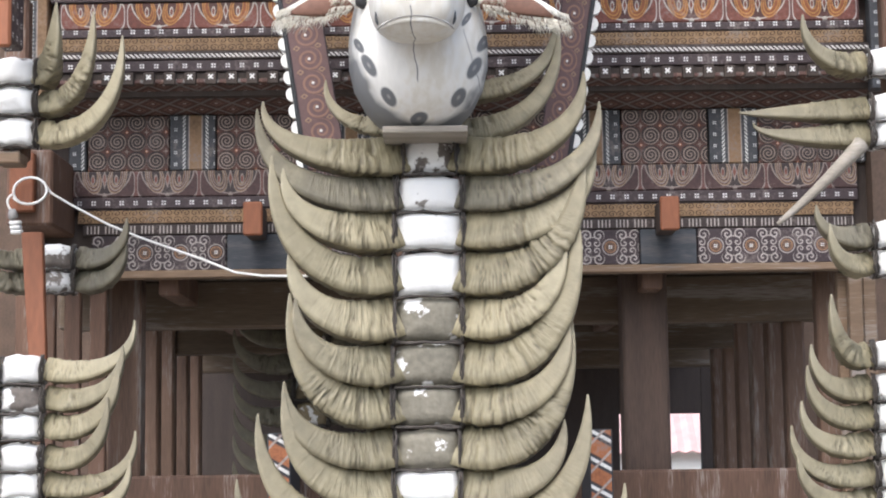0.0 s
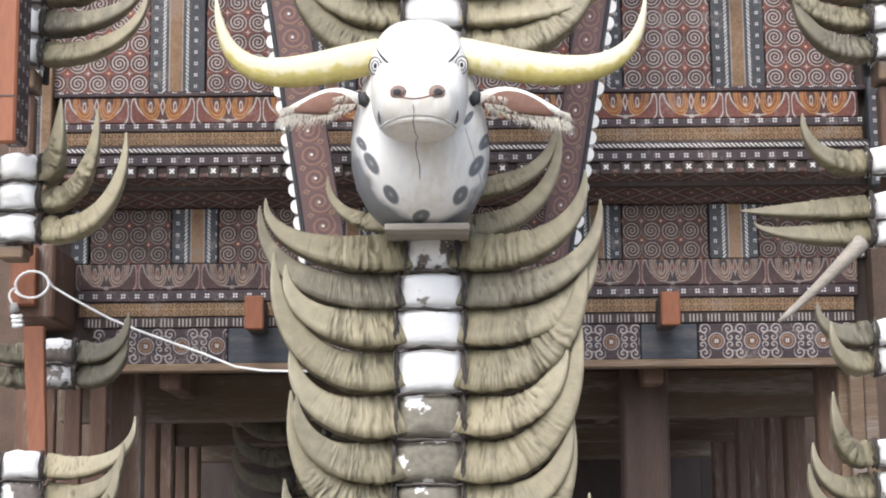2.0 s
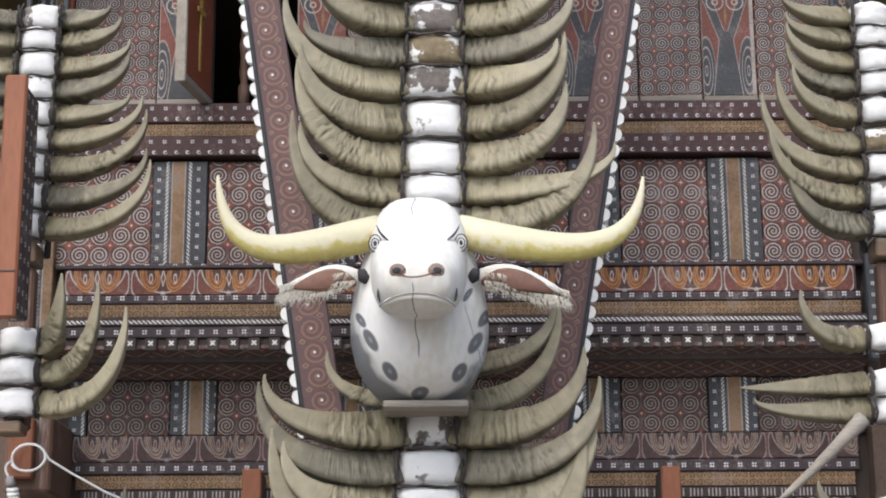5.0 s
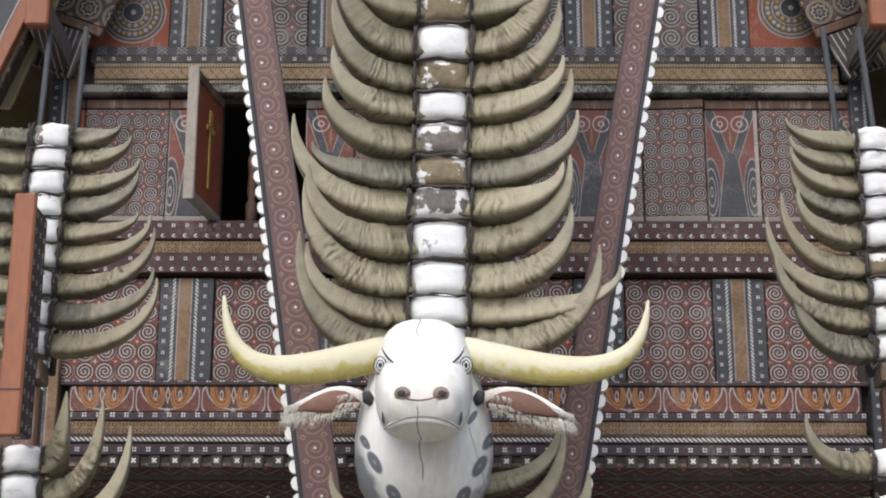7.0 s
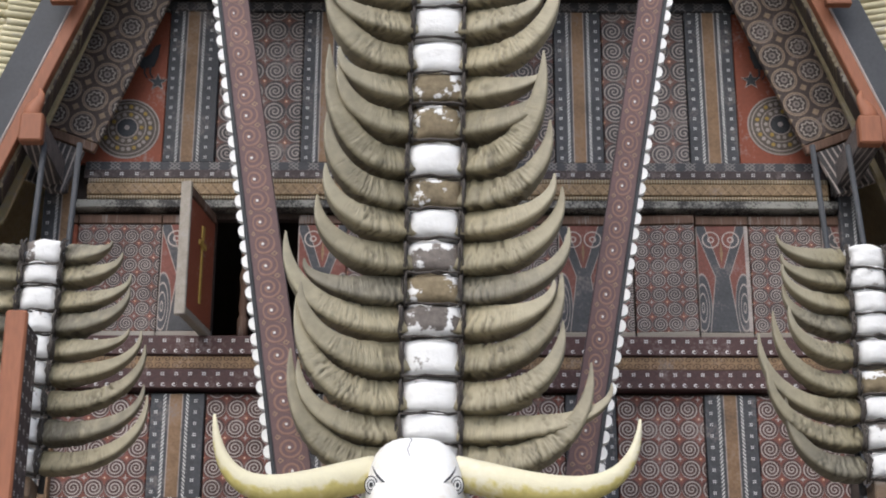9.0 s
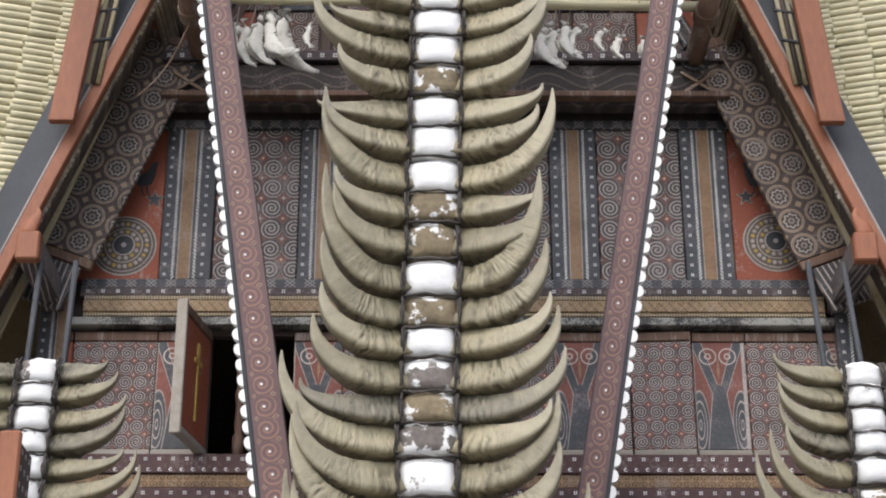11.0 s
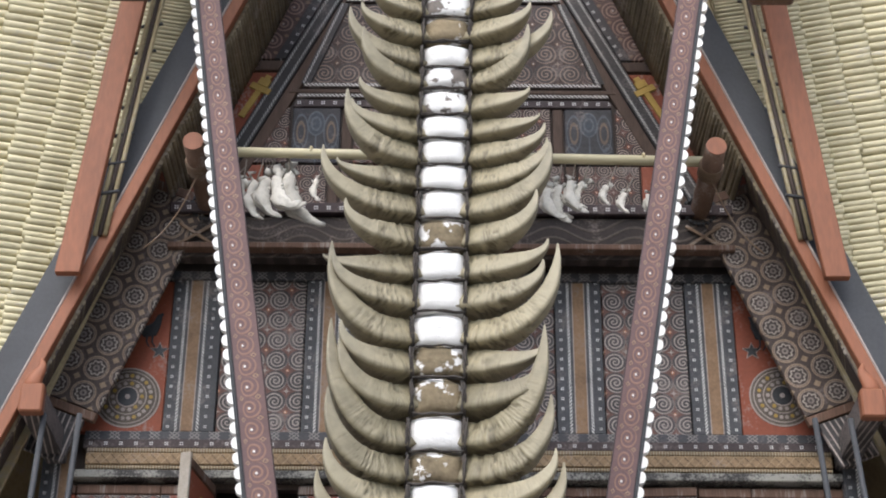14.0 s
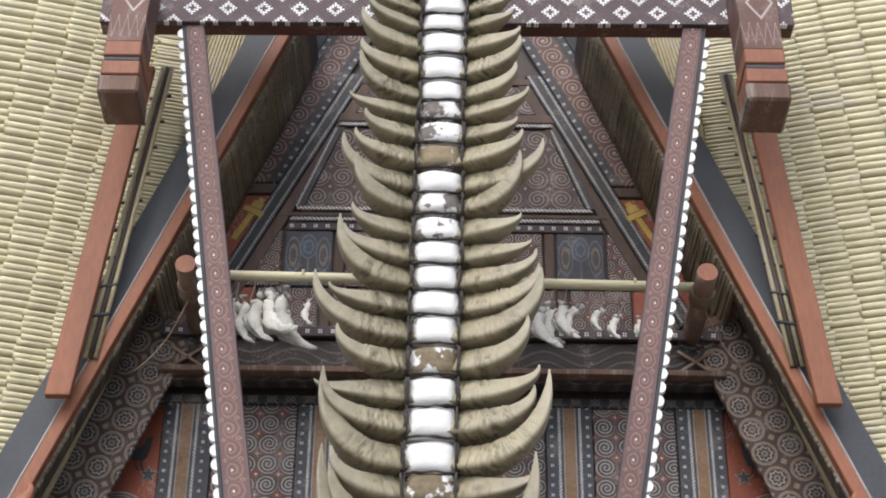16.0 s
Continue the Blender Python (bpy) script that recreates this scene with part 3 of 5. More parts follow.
            bmesh.ops.rotate(fb, verts=fb.verts[-8:], cent=(0, 0, 0), matrix=Euler((0, radians(a), 0)).to_matrix())
        flower = part("flower", fb, M["pearl"], facade)
        flower.matrix_basis = Matrix.Translation((x, WU, 3.187))
    else:
        for src, dz in ((tooth, 3.185), (flower, 3.187)):
            c = src.copy()
            scene.collection.objects.link(c)
            c.matrix_basis = Matrix.Translation((x, WU, dz))

# upper wall
panel("band", "dots", -1.66, 1.78, 3.213, 3.262, WU, 0.04, 0.030)
panel("band", "rope", -1.66, 1.78, 3.264, 3.300, WU, 0.04, 0.034)
panel("band", "ochre", -1.62, 1.76, 3.302, 3.360, WU, 0.03, 0.022)
panel("band", "dots", -1.64, 1.76, 3.362, 3.398, WU, 0.03, 0.026)
panel("carved_panel", "bowls", -1.62, 1.745, 3.400, 3.512, WU, 0.03, 0.022)
panel("band", "dots", -1.66, 1.78, 3.514, 3.534, WU, 0.03, 0.03)
for x0, x1, m in ((-1.70, -1.262, "spiral"), (-1.258, -1.025, "strip"), (-1.02, -0.60, "spiral"), (-0.595, -0.38, "strip"), (-0.375, 0.53, "spiral"), (0.535, 0.752, "strip"),
                  (0.757, 1.132, "spiral"), (1.136, 1.36, "strip"), (1.364, 1.74, "spiral")):
    panel("carved_panel", m, x0, x1, 3.537, 3.995, WU, 0.03, 0.014 if m == "strip" else 0.0)
for x0, x1 in ((-1.79, -1.665), (1.782, 1.86)):
    panel("corner_board", "strip", x0, x1, 3.10, 5.05, WU, 0.03, 0.05)
panel("band", "curls", -1.66, 1.78, 4.010, 4.098, WU, 0.03, 0.045)
panel("band", "ochre", -1.66, 1.78, 4.100, 4.160, WU, 0.03, 0.036)
panel("band", "curls", -1.66, 1.78, 4.162, 4.250, WU, 0.03, 0.045)

# row of shutters and panels
for x0, x1, m in ((-1.66, -1.64, "red"), (-1.635, -1.262, "spiral_fine"), (-1.258, -1.06, "figure"), (-0.645, -0.43, "figure"), (-0.425, 0.515, "spiral_fine"), (0.52, 0.735, "figure"), (0.74, 0.85, "spiral_fine"),
                  (1.378, 1.70, "spiral_fine"), (1.704, 1.80, "figure")):
    panel("carved_panel", m, x0, x1, 4.285, 4.79, WU)
    panel("ledge", "grey", x0, x1, 4.252, 4.283, WU, 0.03, 0.008)
    panel("ledge", "brown", x0, x1, 4.792, 4.835, WU, 0.03, 0.006)
panel("frame_board", "brown", -1.056, -1.022, 4.255, 4.835, WU)
baluster = [(4.25, 0.024), (4.36, 0.026), (4.38, 0.014), (4.42, 0.022), (4.50, 0.016), (4.56, 0.024), (4.60, 0.014), (4.68, 0.02), (4.72, 0.013), (4.84, 0.022)]
tagged(link("window_baluster", tube([(-0.885, WU + 0.06, z) for z, r in baluster], [r for z, r in baluster], 12), M["brown"]), "turned brown wooden baluster standing in the open window", "baluster")


def shutter(x0, z0, width, height, mat, angle, label, side=1):
    """A board shutter, hinged at x0, with battens at its head and foot."""
    s = thing("window_shutter", (x0, WU, z0), label, "shutter", "shutters of the front wall")
    a, b = (0, width) if side > 0 else (-width, 0)
    s.rotation_euler = (0, 0, radians(angle))
    bd = part("board", slab((a, 0, 0.035), (b, 0, 0.035), (b, 0, height - 0.045), (a, 0, height - 0.045), 0.032), M[mat], s)
    b1 = part("batten", box(a, b, -0.006, 0.036, 0, 0.033), M["grey"], s)
    b2 = part("batten", box(a, b, -0.006, 0.036, height - 0.043, height), M["brown"], s)
    for o in (bd, b1, b2):
        o.matrix_parent_inverse = Matrix()
    return s


shutter(0.858, 4.25, 0.272, 0.585, "spiral_fine", -4, "closed carved shutter with grey spirals, sprung slightly from the wall")
shutter(1.138, 4.25, 0.235, 0.585, "figure", 0, "closed shutter carved with a dark buffalo figure on red")
op = shutter(-1.02, 4.25, 0.345, 0.585, "red", 0, "open red shutter with a gold sword, swung out from its window", -1)
op.rotation_euler = (0, 0, radians(79))
gb = box(-0.185, -0.165, -0.008, -0.001, 0.10, 0.40, 0.002)
box(-0.22, -0.13, -0.010, -0.001, 0.36, 0.385, 0.002, gb)
box(-0.19, -0.16, -0.010, -0.001, 0.40, 0.46, 0.002, gb)
sw = part("sword_painting", gb, M["gold"], op)
sw.matrix_parent_inverse = Matrix()
ed = part("edge_board", box(-0.366, -0.346, -0.008, 0.040, -0.01, 0.60), M["grey"], op, "bleached grey edge board")
ed.matrix_parent_inverse = Matrix()
# dark room behind the open window
tagged(link("wall_room", box(-1.75, 1.80, 10.4, 10.5, 2.45, 6.3, 0), M["dark"]), "dark plank wall inside the house", "wall", kind="structure")

# rail above the shutters
panel("band", "worn_edge", -1.66, 1.78, 4.853, 4.892, WU, 0.03, 0.048)
panel("band", "comb_fine", -1.60, 1.74, 4.894, 4.912, WU, 0.03, 0.050)
panel("band", "ochre_weave", -1.60, 1.74, 4.914, 4.970, WU, 0.03, 0.055)
panel("band", "comb_fine", -1.60, 1.74, 4.972, 4.994, WU, 0.03, 0.052)
panel("band", "dots_small", -1.62, 1.76, 4.996, 5.040, WU, 0.03, 0.045)
panel("band", "chain", -1.62, 1.76, 5.042, 5.086, WU, 0.03, 0.03)
for x0, x1, m in ((-1.74, -1.282, "red"), (-1.278, -1.042, "strip"), (-1.038, -0.652, "spiral_grey"), (-0.648, -0.42, "strip"), (-0.415, 0.515, "spiral_grey"), (0.52, 0.738, "strip"), (0.742, 1.130, "spiral_grey"),
                  (1.134, 1.355, "strip"), (1.359, 1.80, "red")):
    panel("carved_panel", m, x0, x1, 5.09, 5.868, WU, 0.03, 0.014 if m == "strip" else 0.0)
panel("band", "chain", -1.45, 1.52, 5.870, 5.915, WU, 0.03, 0.02)


def disc(cx, cz, y, r0, r1, mat, depth, n=40):
    """A flat ring (or disc) with depth, facing the yard."""
    b = bmesh.new()
    vs = []
    for k in range(n):
        a = 2 * math.pi * k / n
        vs.append([b.verts.new((cx + math.cos(a) * r, yy, cz + math.sin(a) * r)) for r, yy in ((r1, y + depth), (r1, y), (max(r0, 0.0005), y))])
    for k in range(n):
        p, q = vs[k], vs[(k + 1) % n]
        b.faces.new((p[0], q[0], q[1], p[1]))
        b.faces.new((p[1], q[1], q[2], p[2]))
    bmesh.ops.recalc_face_normals(b, faces=b.faces)
    return part("rosette_ring", b, M[mat], facade)


for cx, cz, sgn in ((-1.448, 5.262, -1), (1.552, 5.288, 1)):
    for k, (r0, r1, m) in enumerate(((0.0, 0.150, "line"), (0, 0.143, "umber"), (0, 0.132, "line"), (0, 0.127, "umber"), (0.0, 0.088, "line"), (0, 0.083, "umber"), (0, 0.052, "line"), (0, 0.046, "black"), (0, 0.012, "line"))):
        disc(cx, cz, WU - 0.003 - 0.0016 * k, r0, r1, m, 0.004)
    for k in range(26):
        a = 2 * math.pi * k / 26
        disc(cx + 0.107 * math.cos(a), cz + 0.107 * math.sin(a), WU - 0.0125, 0, 0.0095, "line" if k % 3 else "gold", 0.004, 8)
    for k in range(14):
        a = 2 * math.pi * k / 14
        disc(cx + 0.067 * math.cos(a), cz + 0.067 * math.sin(a), WU - 0.0165, 0, 0.010, "gold" if k % 3 == 0 else "line", 0.004, 6)
    # star beside the rosette, and a dark cock above it
    for rr, m, dy in ((0.047, "line", 0.004), (0.040, "black", 0.006)):
        b = bmesh.new()
        sx, sz = (-1.323, 5.50) if sgn < 0 else (1.432, 5.518)
        ring = [b.verts.new((sx + math.sin(k * math.pi / 5) * (rr if k % 2 == 0 else rr * 0.42), WU - dy, sz + math.cos(k * math.pi / 5) * (rr if k % 2 == 0 else rr * 0.42))) for k in range(10)]
        b.faces.new(ring[::-1])
        ext = bmesh.ops.extrude_face_region(b, geom=b.faces[:])
        bmesh.ops.translate(b, verts=[v for v in ext["geom"] if isinstance(v, bmesh.types.BMVert)], vec=(0, 0.004, 0))
        part("star", b, M[m], facade)
    bx = -1.375 if sgn < 0 else 1.485
    y0 = WU - 0.005
    b = tube([(bx + sgn * 0.05, y0, 5.615), (bx + sgn * 0.02, y0, 5.60), (bx - sgn * 0.01, y0, 5.605), (bx - sgn * 0.03, y0, 5.64), (bx - sgn * 0.04, y0, 5.68), (bx - sgn * 0.055, y0, 5.695)], [0.012, 0.032, 0.034, 0.02, 0.013, 0.004], 8, None, 0.08)
    for k in range(4):
        tube(bezier((bx + sgn * 0.04, y0, 5.61), (bx + sgn * (0.06 + 0.01 * k), y0, 5.66), (bx + sgn * (0.07 + 0.015 * k), y0, 5.69 - 0.02 * k), (bx + sgn * (0.08 + 0.02 * k), y0, 5.66 - 0.035 * k), 6), [0.006, 0.009, 0.009, 0.008, 0.007, 0.005, 0.002], 5, b, 0.2)
    for k in (-0.012, 0.014):
        tube([(bx + k, y0, 5.58), (bx + k, y0, 5.545), (bx + k - sgn * 0.015, y0, 5.52)], [0.006, 0.004, 0.003], 5, b, 0.4)
    part("painted_bird", b, M["black"], facade)

# dark carved tie beam and the gable above it
tie = thing("tie_beam", (0, 7.1, 5.92), "dark carved tie beam with wavy relief across the gable", "beam", kind="structure")
part("beam", slab((-1.36, 7.16, 5.925), (1.42, 7.16, 5.925), (1.42, 7.13, 6.13), (-1.36, 7.13, 6.13), 0.10), M["wave"], tie)
part("ledge", box(-1.30, 1.36, 7.10, 7.2, 5.945, 5.975), M["brown"], tie)
part("ledge", slab((-1.30, 7.1, 6.135), (1.36, 7.1, 6.135), (1.36, 7.09, 6.185), (-1.30, 7.09, 6.185), 0.15), M["dots"], tie)
for x in (-1.17, 1.22):
    for a in (35, -35):
        b = box(-0.10, 0.10, 7.12, 7.128, -0.008, 0.008, 0.002)
        bmesh.ops.rotate(b, verts=b.verts, cent=(0, 0, 0), matrix=Euler((0, radians(a), 0)).to_matrix())
        bmesh.ops.translate(b, verts=b.verts, vec=(x, 0, 6.03))
        part("cross_lath", b, M["plank"], tie)

gable = thing("wall_gable", (0, WU, 6.2), "dark carved gable with spirals, rope borders and red corner panels", "wall", kind="structure")
GX = 0.035  # middle of the house


def edge(z):
    """Half width of the gable's inner field at height z."""
    return 1.185 - (z - 6.26) * 0.475


def gslab(name, mat, x0, x1, x2, x3, z0, z1, y, depth=0.03):
    return part(name, slab((GX + x0, y, z0), (GX + x1, y, z0), (GX + x2, y, z1), (GX + x3, y, z1), depth), M[mat], gable)


gslab("backing", "dark", -1.5, 1.5, 0.25, -0.25, 6.0, 8.75, WU + 0.01, 0.05)
gslab("band", "dots", -edge(6.19), edge(6.19), edge(6.24), -edge(6.24), 6.19, 6.24, WU - 0.02)
gslab("band", "rope", -edge(6.245), edge(6.245), edge(6.275), -edge(6.275), 6.245, 6.275, WU - 0.024)
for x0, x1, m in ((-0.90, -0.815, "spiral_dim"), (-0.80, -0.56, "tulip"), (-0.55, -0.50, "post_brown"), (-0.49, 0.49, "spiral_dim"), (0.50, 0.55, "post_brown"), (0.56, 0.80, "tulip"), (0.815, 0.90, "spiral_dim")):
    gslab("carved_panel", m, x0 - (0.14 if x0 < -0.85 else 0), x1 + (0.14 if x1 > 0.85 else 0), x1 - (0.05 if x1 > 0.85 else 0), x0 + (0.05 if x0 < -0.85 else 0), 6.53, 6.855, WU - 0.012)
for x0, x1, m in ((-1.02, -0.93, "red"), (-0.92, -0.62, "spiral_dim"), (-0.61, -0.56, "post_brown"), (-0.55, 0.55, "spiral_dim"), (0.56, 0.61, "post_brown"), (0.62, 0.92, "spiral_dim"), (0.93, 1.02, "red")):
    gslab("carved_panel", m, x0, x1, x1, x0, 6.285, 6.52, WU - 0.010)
gslab("band", "dots", -0.80, 0.80, 0.785, -0.785, 6.858, 6.905, WU - 0.018)
gslab("band", "rope", -0.79, 0.79, 0.775, -0.775, 6.907, 6.937, WU - 0.024)
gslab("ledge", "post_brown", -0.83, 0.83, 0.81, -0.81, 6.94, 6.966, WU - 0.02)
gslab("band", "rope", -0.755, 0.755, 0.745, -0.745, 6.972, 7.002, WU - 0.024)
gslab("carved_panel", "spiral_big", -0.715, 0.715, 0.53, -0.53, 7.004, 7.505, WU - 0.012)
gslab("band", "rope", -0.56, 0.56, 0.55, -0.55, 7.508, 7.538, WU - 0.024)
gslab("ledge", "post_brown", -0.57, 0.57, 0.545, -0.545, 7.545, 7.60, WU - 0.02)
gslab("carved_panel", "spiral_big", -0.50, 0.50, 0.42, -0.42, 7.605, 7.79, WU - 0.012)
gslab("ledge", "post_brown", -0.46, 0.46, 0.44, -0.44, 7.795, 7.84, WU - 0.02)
for s in (-1, 1):
    def mir(a, b, c, d):
        """Corner xs of a board on either flank, in the order that slab() wants."""
        return (a, b, c, d) if s > 0 else (-b, -a, -d, -c)
    e0, e1 = edge(6.2), edge(7.86)
    gslab("rope_edge", "edge_rope", *mir(0.717, 0.770, 0.585, 0.532), 7.0, 7.505, WU - 0.020)
    gslab("rope_border", "edge_rope", *mir(e0 - 0.005, e0 + 0.085, e1 + 0.085, e1 - 0.005), 6.2, 7.86, WU - 0.022)
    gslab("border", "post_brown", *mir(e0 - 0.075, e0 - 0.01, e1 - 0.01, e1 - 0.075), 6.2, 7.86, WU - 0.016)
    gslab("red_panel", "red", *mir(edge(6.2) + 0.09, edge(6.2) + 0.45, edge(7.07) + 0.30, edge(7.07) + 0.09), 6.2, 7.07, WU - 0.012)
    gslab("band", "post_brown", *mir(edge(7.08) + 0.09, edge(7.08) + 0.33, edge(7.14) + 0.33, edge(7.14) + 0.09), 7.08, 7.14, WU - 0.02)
    gslab("slope_board", "slope", *mir(edge(7.15) + 0.09, edge(7.15) + 0.34, edge(8.4) + 0.34, edge(8.4) + 0.09), 7.15, 8.4, WU - 0.018)
    gslab("border", "black", *mir(edge(7.15) + 0.342, edge(7.15) + 0.43, edge(8.4) + 0.43, edge(8.4) + 0.342), 7.15, 8.4, WU - 0.020)
    # gold sword painted on the red panel
    cx = GX + s * (edge(6.98) + 0.15)
    b = bmesh.new()
    for k, (w0, h0, dz) in enumerate(((0.016, 0.14, 0.0), (0.055, 0.018, 0.05), (0.03, 0.022, 0.09))):
        box(cx - w0, cx + w0, WU - 0.022 - 0.003 * k, WU - 0.010, 6.92 - h0 + dz, 6.92 + h0 + dz, 0.002, b)
    bmesh.ops.rotate(b, verts=b.verts, cent=(cx, 0, 6.92), matrix=Euler((0, radians(-28 * s), 0)).to_matrix())
    part("sword_painting", b, M["gold"], gable)

# ---- roof edge: bargeboards, soffits, bamboo ----
# a flank runs from its foot to its head; x mirrored about the middle
F0, F1 = Vector((1.885, 0, 4.90)), Vector((0.70, 0, 7.98))
DIR = (F1 - F0).normalized()
OUT = Vector((DIR.z, 0, -DIR.x))


def flank(s, along, out, y):
    """A point on the roof edge: metres up the slope, metres outwards from its line, depth."""
    p = F0 + DIR * along + OUT * out
    return (GX + s * (p.x + 0.037), y, p.z)


LEN = (F1 - F0).length
for s in (-1, 1):
    word = "roof_edge"
    r = thing("bargeboard", flank(s, 0, 0, 6.75), "long orange bargeboard with a pale rim, under the bamboo roof", "bargeboard", "roof edge boards", "structure")

    def quad(a0, a1, o0, o1, y0, y1, depth, name, mat, parent=r, label=""):
        c = [flank(s, a0, o0, y0), flank(s, a0, o1, y1), flank(s, a1, o1, y1), flank(s, a1, o0, y0)]
        if s < 0:
            c = [c[1], c[0], c[3], c[2]]
        return part(name, slab(*c, depth), M[mat], parent, label)

    quad(-0.7, LEN + 0.1, -0.055, 0.0, 6.75, 6.75, 0.05, "board", "orange")
    quad(-0.7, LEN + 0.1, 0.002, 0.012, 6.752, 6.752, 0.05, "rim", "line")
    quad(-0.7, LEN + 0.2, 0.014, 0.165, 6.80, 6.80, 0.05, "black_board", "black", r, "black outer board")
    quad(-0.3, 1.46, -0.060, 0.035, 6.80, 7.16, 0.012, "lining", "dark")
    quad(1.462, LEN, -0.040, -0.046, 6.80, 7.27, 0.012, "lining", "dark")
    # bamboo laths across the soffit, running back from the bargeboard
    n = int((LEN + 0.2) / 0.026)
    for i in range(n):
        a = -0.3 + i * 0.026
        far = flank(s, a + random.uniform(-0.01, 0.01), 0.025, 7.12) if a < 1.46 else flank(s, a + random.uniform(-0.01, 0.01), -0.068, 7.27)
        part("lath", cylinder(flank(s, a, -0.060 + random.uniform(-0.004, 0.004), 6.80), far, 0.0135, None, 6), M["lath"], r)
    fl = thing("flower_soffit", flank(s, 0.1, -0.2, 7.1), "dark soffit board carved with two rows of ringed flowers", "soffit board", "roof edge boards", "structure")
    quad(0.32, 1.47, -0.245, 0.05, 7.13, 7.13, 0.03, "board", "flowers", fl)
    quad(1.472, 1.52, -0.245, 0.05, 7.13, 7.13, 0.035, "band", "brown", fl)
    quad(0.275, 0.318, -0.245, 0.05, 7.13, 7.13, 0.035, "band", "brown", fl)
    quad(0.05, 0.272, -0.20, 0.05, 7.14, 7.14, 0.03, "fan_board", "fan", fl)

    # second, outer plank under the overhang
    p = thing("roof_plank", (GX + s * 1.6, 6.7, 5.63), "steep orange plank hung under the bamboo overhang", "plank", "roof edge boards", "structure")
    xs = (1.625, 1.735, 1.535, 1.42)
    c = [(GX + s * xs[0], 6.66, 5.57), (GX + s * xs[1], 6.66, 5.57), (GX + s * xs[2], 6.60, 7.35), (GX + s * xs[3], 6.60, 7.35)]
    if s < 0:
        c = [c[1], c[0], c[3], c[2]]
    part("board", slab(*c, 0.045), M["orange"], p)
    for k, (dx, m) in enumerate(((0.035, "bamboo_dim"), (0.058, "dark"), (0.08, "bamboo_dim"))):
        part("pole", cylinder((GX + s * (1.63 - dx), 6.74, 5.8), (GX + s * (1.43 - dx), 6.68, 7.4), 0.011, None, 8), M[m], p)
    for k in range(9):
        z = 6.0 + k * 0.155
        x = 1.60 - (z - 5.8) * 0.125
        part("peg", cylinder((GX + s * (x + 0.03), 6.72, z), (GX + s * (x - 0.075), 6.72, z + 0.02), 0.008, None, 6), M["black"], p)

    # layered bamboo roofing: courses of culms laid sideways, stepped course by course
    roof = bmesh.new()
    rt = thing("bamboo_roofing", (GX + s * 1.9, 7.0, 4.9), "pale split-bamboo roofing in stepped overlapping courses", "roof", "", "structure")
    single = 0
    cols = [(1.30, 1.50), (1.50, 1.66), (1.66, 1.80), (1.80, 1.95), (1.95, 2.12), (2.12, 2.32), (2.32, 2.6)]
    for ci, (x0, x1) in enumerate(cols):
        pitch = 0.0225 + 0.0048 * ci
        z = 4.9 + 0.013 * ci
        while z < 8.7:
            xm = F0.x + (z - F0.z) / DIR.z * DIR.x
            if x1 > xm - 0.05:
                sh = random.uniform(-0.004, 0.004) - (z - 6.5) * 0.10 + 0.08
                y = 6.93 - 0.026 * ci + (z - 6.5) * -0.04
                j = random.uniform(-0.004, 0.004)
                a, b = max(x0 + sh - 0.02, xm + 0.02), x1 + sh + random.uniform(0.0, 0.02)
                if b - a > 0.03:
                    ends = ((GX + s * a, y + 0.03, z + j), (GX + s * b, y - 0.03, z + j - pitch * 0.22), pitch * 0.47, pitch * 0.60, 8)
                    if 5.6 < z < 7.7 and 1 <= ci <= 4 and single < 290:
                        single += 1
                        part("culm", cylinder(*ends), M["bamboo"], rt)
                    else:
                        cylinder(*ends, roof)
            z += pitch * random.uniform(0.94, 1.06)
    tagged(part("culms", roof, M["bamboo"], rt), kind="stuff")
    tagged(link("roof_lining", slab(*([(GX + s * 1.95, 7.06, 4.7), (GX + s * 2.8, 7.0, 4.7), (GX + s * 2.2, 6.9, 9.0), (GX + s * 0.45, 6.98, 9.0)] if s > 0 else [(GX - 2.8, 7.0, 4.7), (GX - 1.95, 7.06, 4.7), (GX - 0.45, 6.98, 9.0), (GX - 2.2, 6.9, 9.0)]), 0.03), M["bamboo_dim"]), "bamboo lining behind the roofing, in a shade-darkened tone", "roof", kind="structure")
    # slanting culms of the inner underside
    inner = bmesh.new()
    for k in range(26):
        x = 1.16 + k * 0.018
        cylinder((GX + s * (x + 0.16), 7.0, 6.5), (GX + s * (x - 0.22), 6.9, 8.3), 0.009, None, 6, inner)
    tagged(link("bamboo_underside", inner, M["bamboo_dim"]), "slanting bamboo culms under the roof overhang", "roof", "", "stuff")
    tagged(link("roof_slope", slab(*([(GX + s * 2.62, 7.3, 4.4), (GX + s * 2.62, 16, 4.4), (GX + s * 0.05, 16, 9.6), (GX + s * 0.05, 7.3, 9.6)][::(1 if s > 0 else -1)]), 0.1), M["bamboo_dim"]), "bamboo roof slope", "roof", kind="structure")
    tagged(link("wall_side", box(GX + s * 1.80 - 0.03, GX + s * 1.80 + 0.03, 7.42, 15, 2.4, 5.2, 0), M["wall"]), "dark wooden side wall of the house", "wall", kind="structure")

    # bracket block at the foot of the gable
    bk = thing("bracket", (GX + s * 1.755, 6.8, 4.9), "black bracket with an orange end and a flame-shaped crest", "bracket", "brackets under the roof edge")
    x0, x1 = sorted((GX + s * 1.715, GX + s * 1.815))
    part("end_block", box(x0, x1, 6.66, 6.72, 4.91, 5.04, 0.008), M["orange"], bk)
    part("arm", box(x0 + 0.004, x1 - 0.004, 6.722, 7.28, 4.915, 5.035, 0.006), M["fan"], bk)
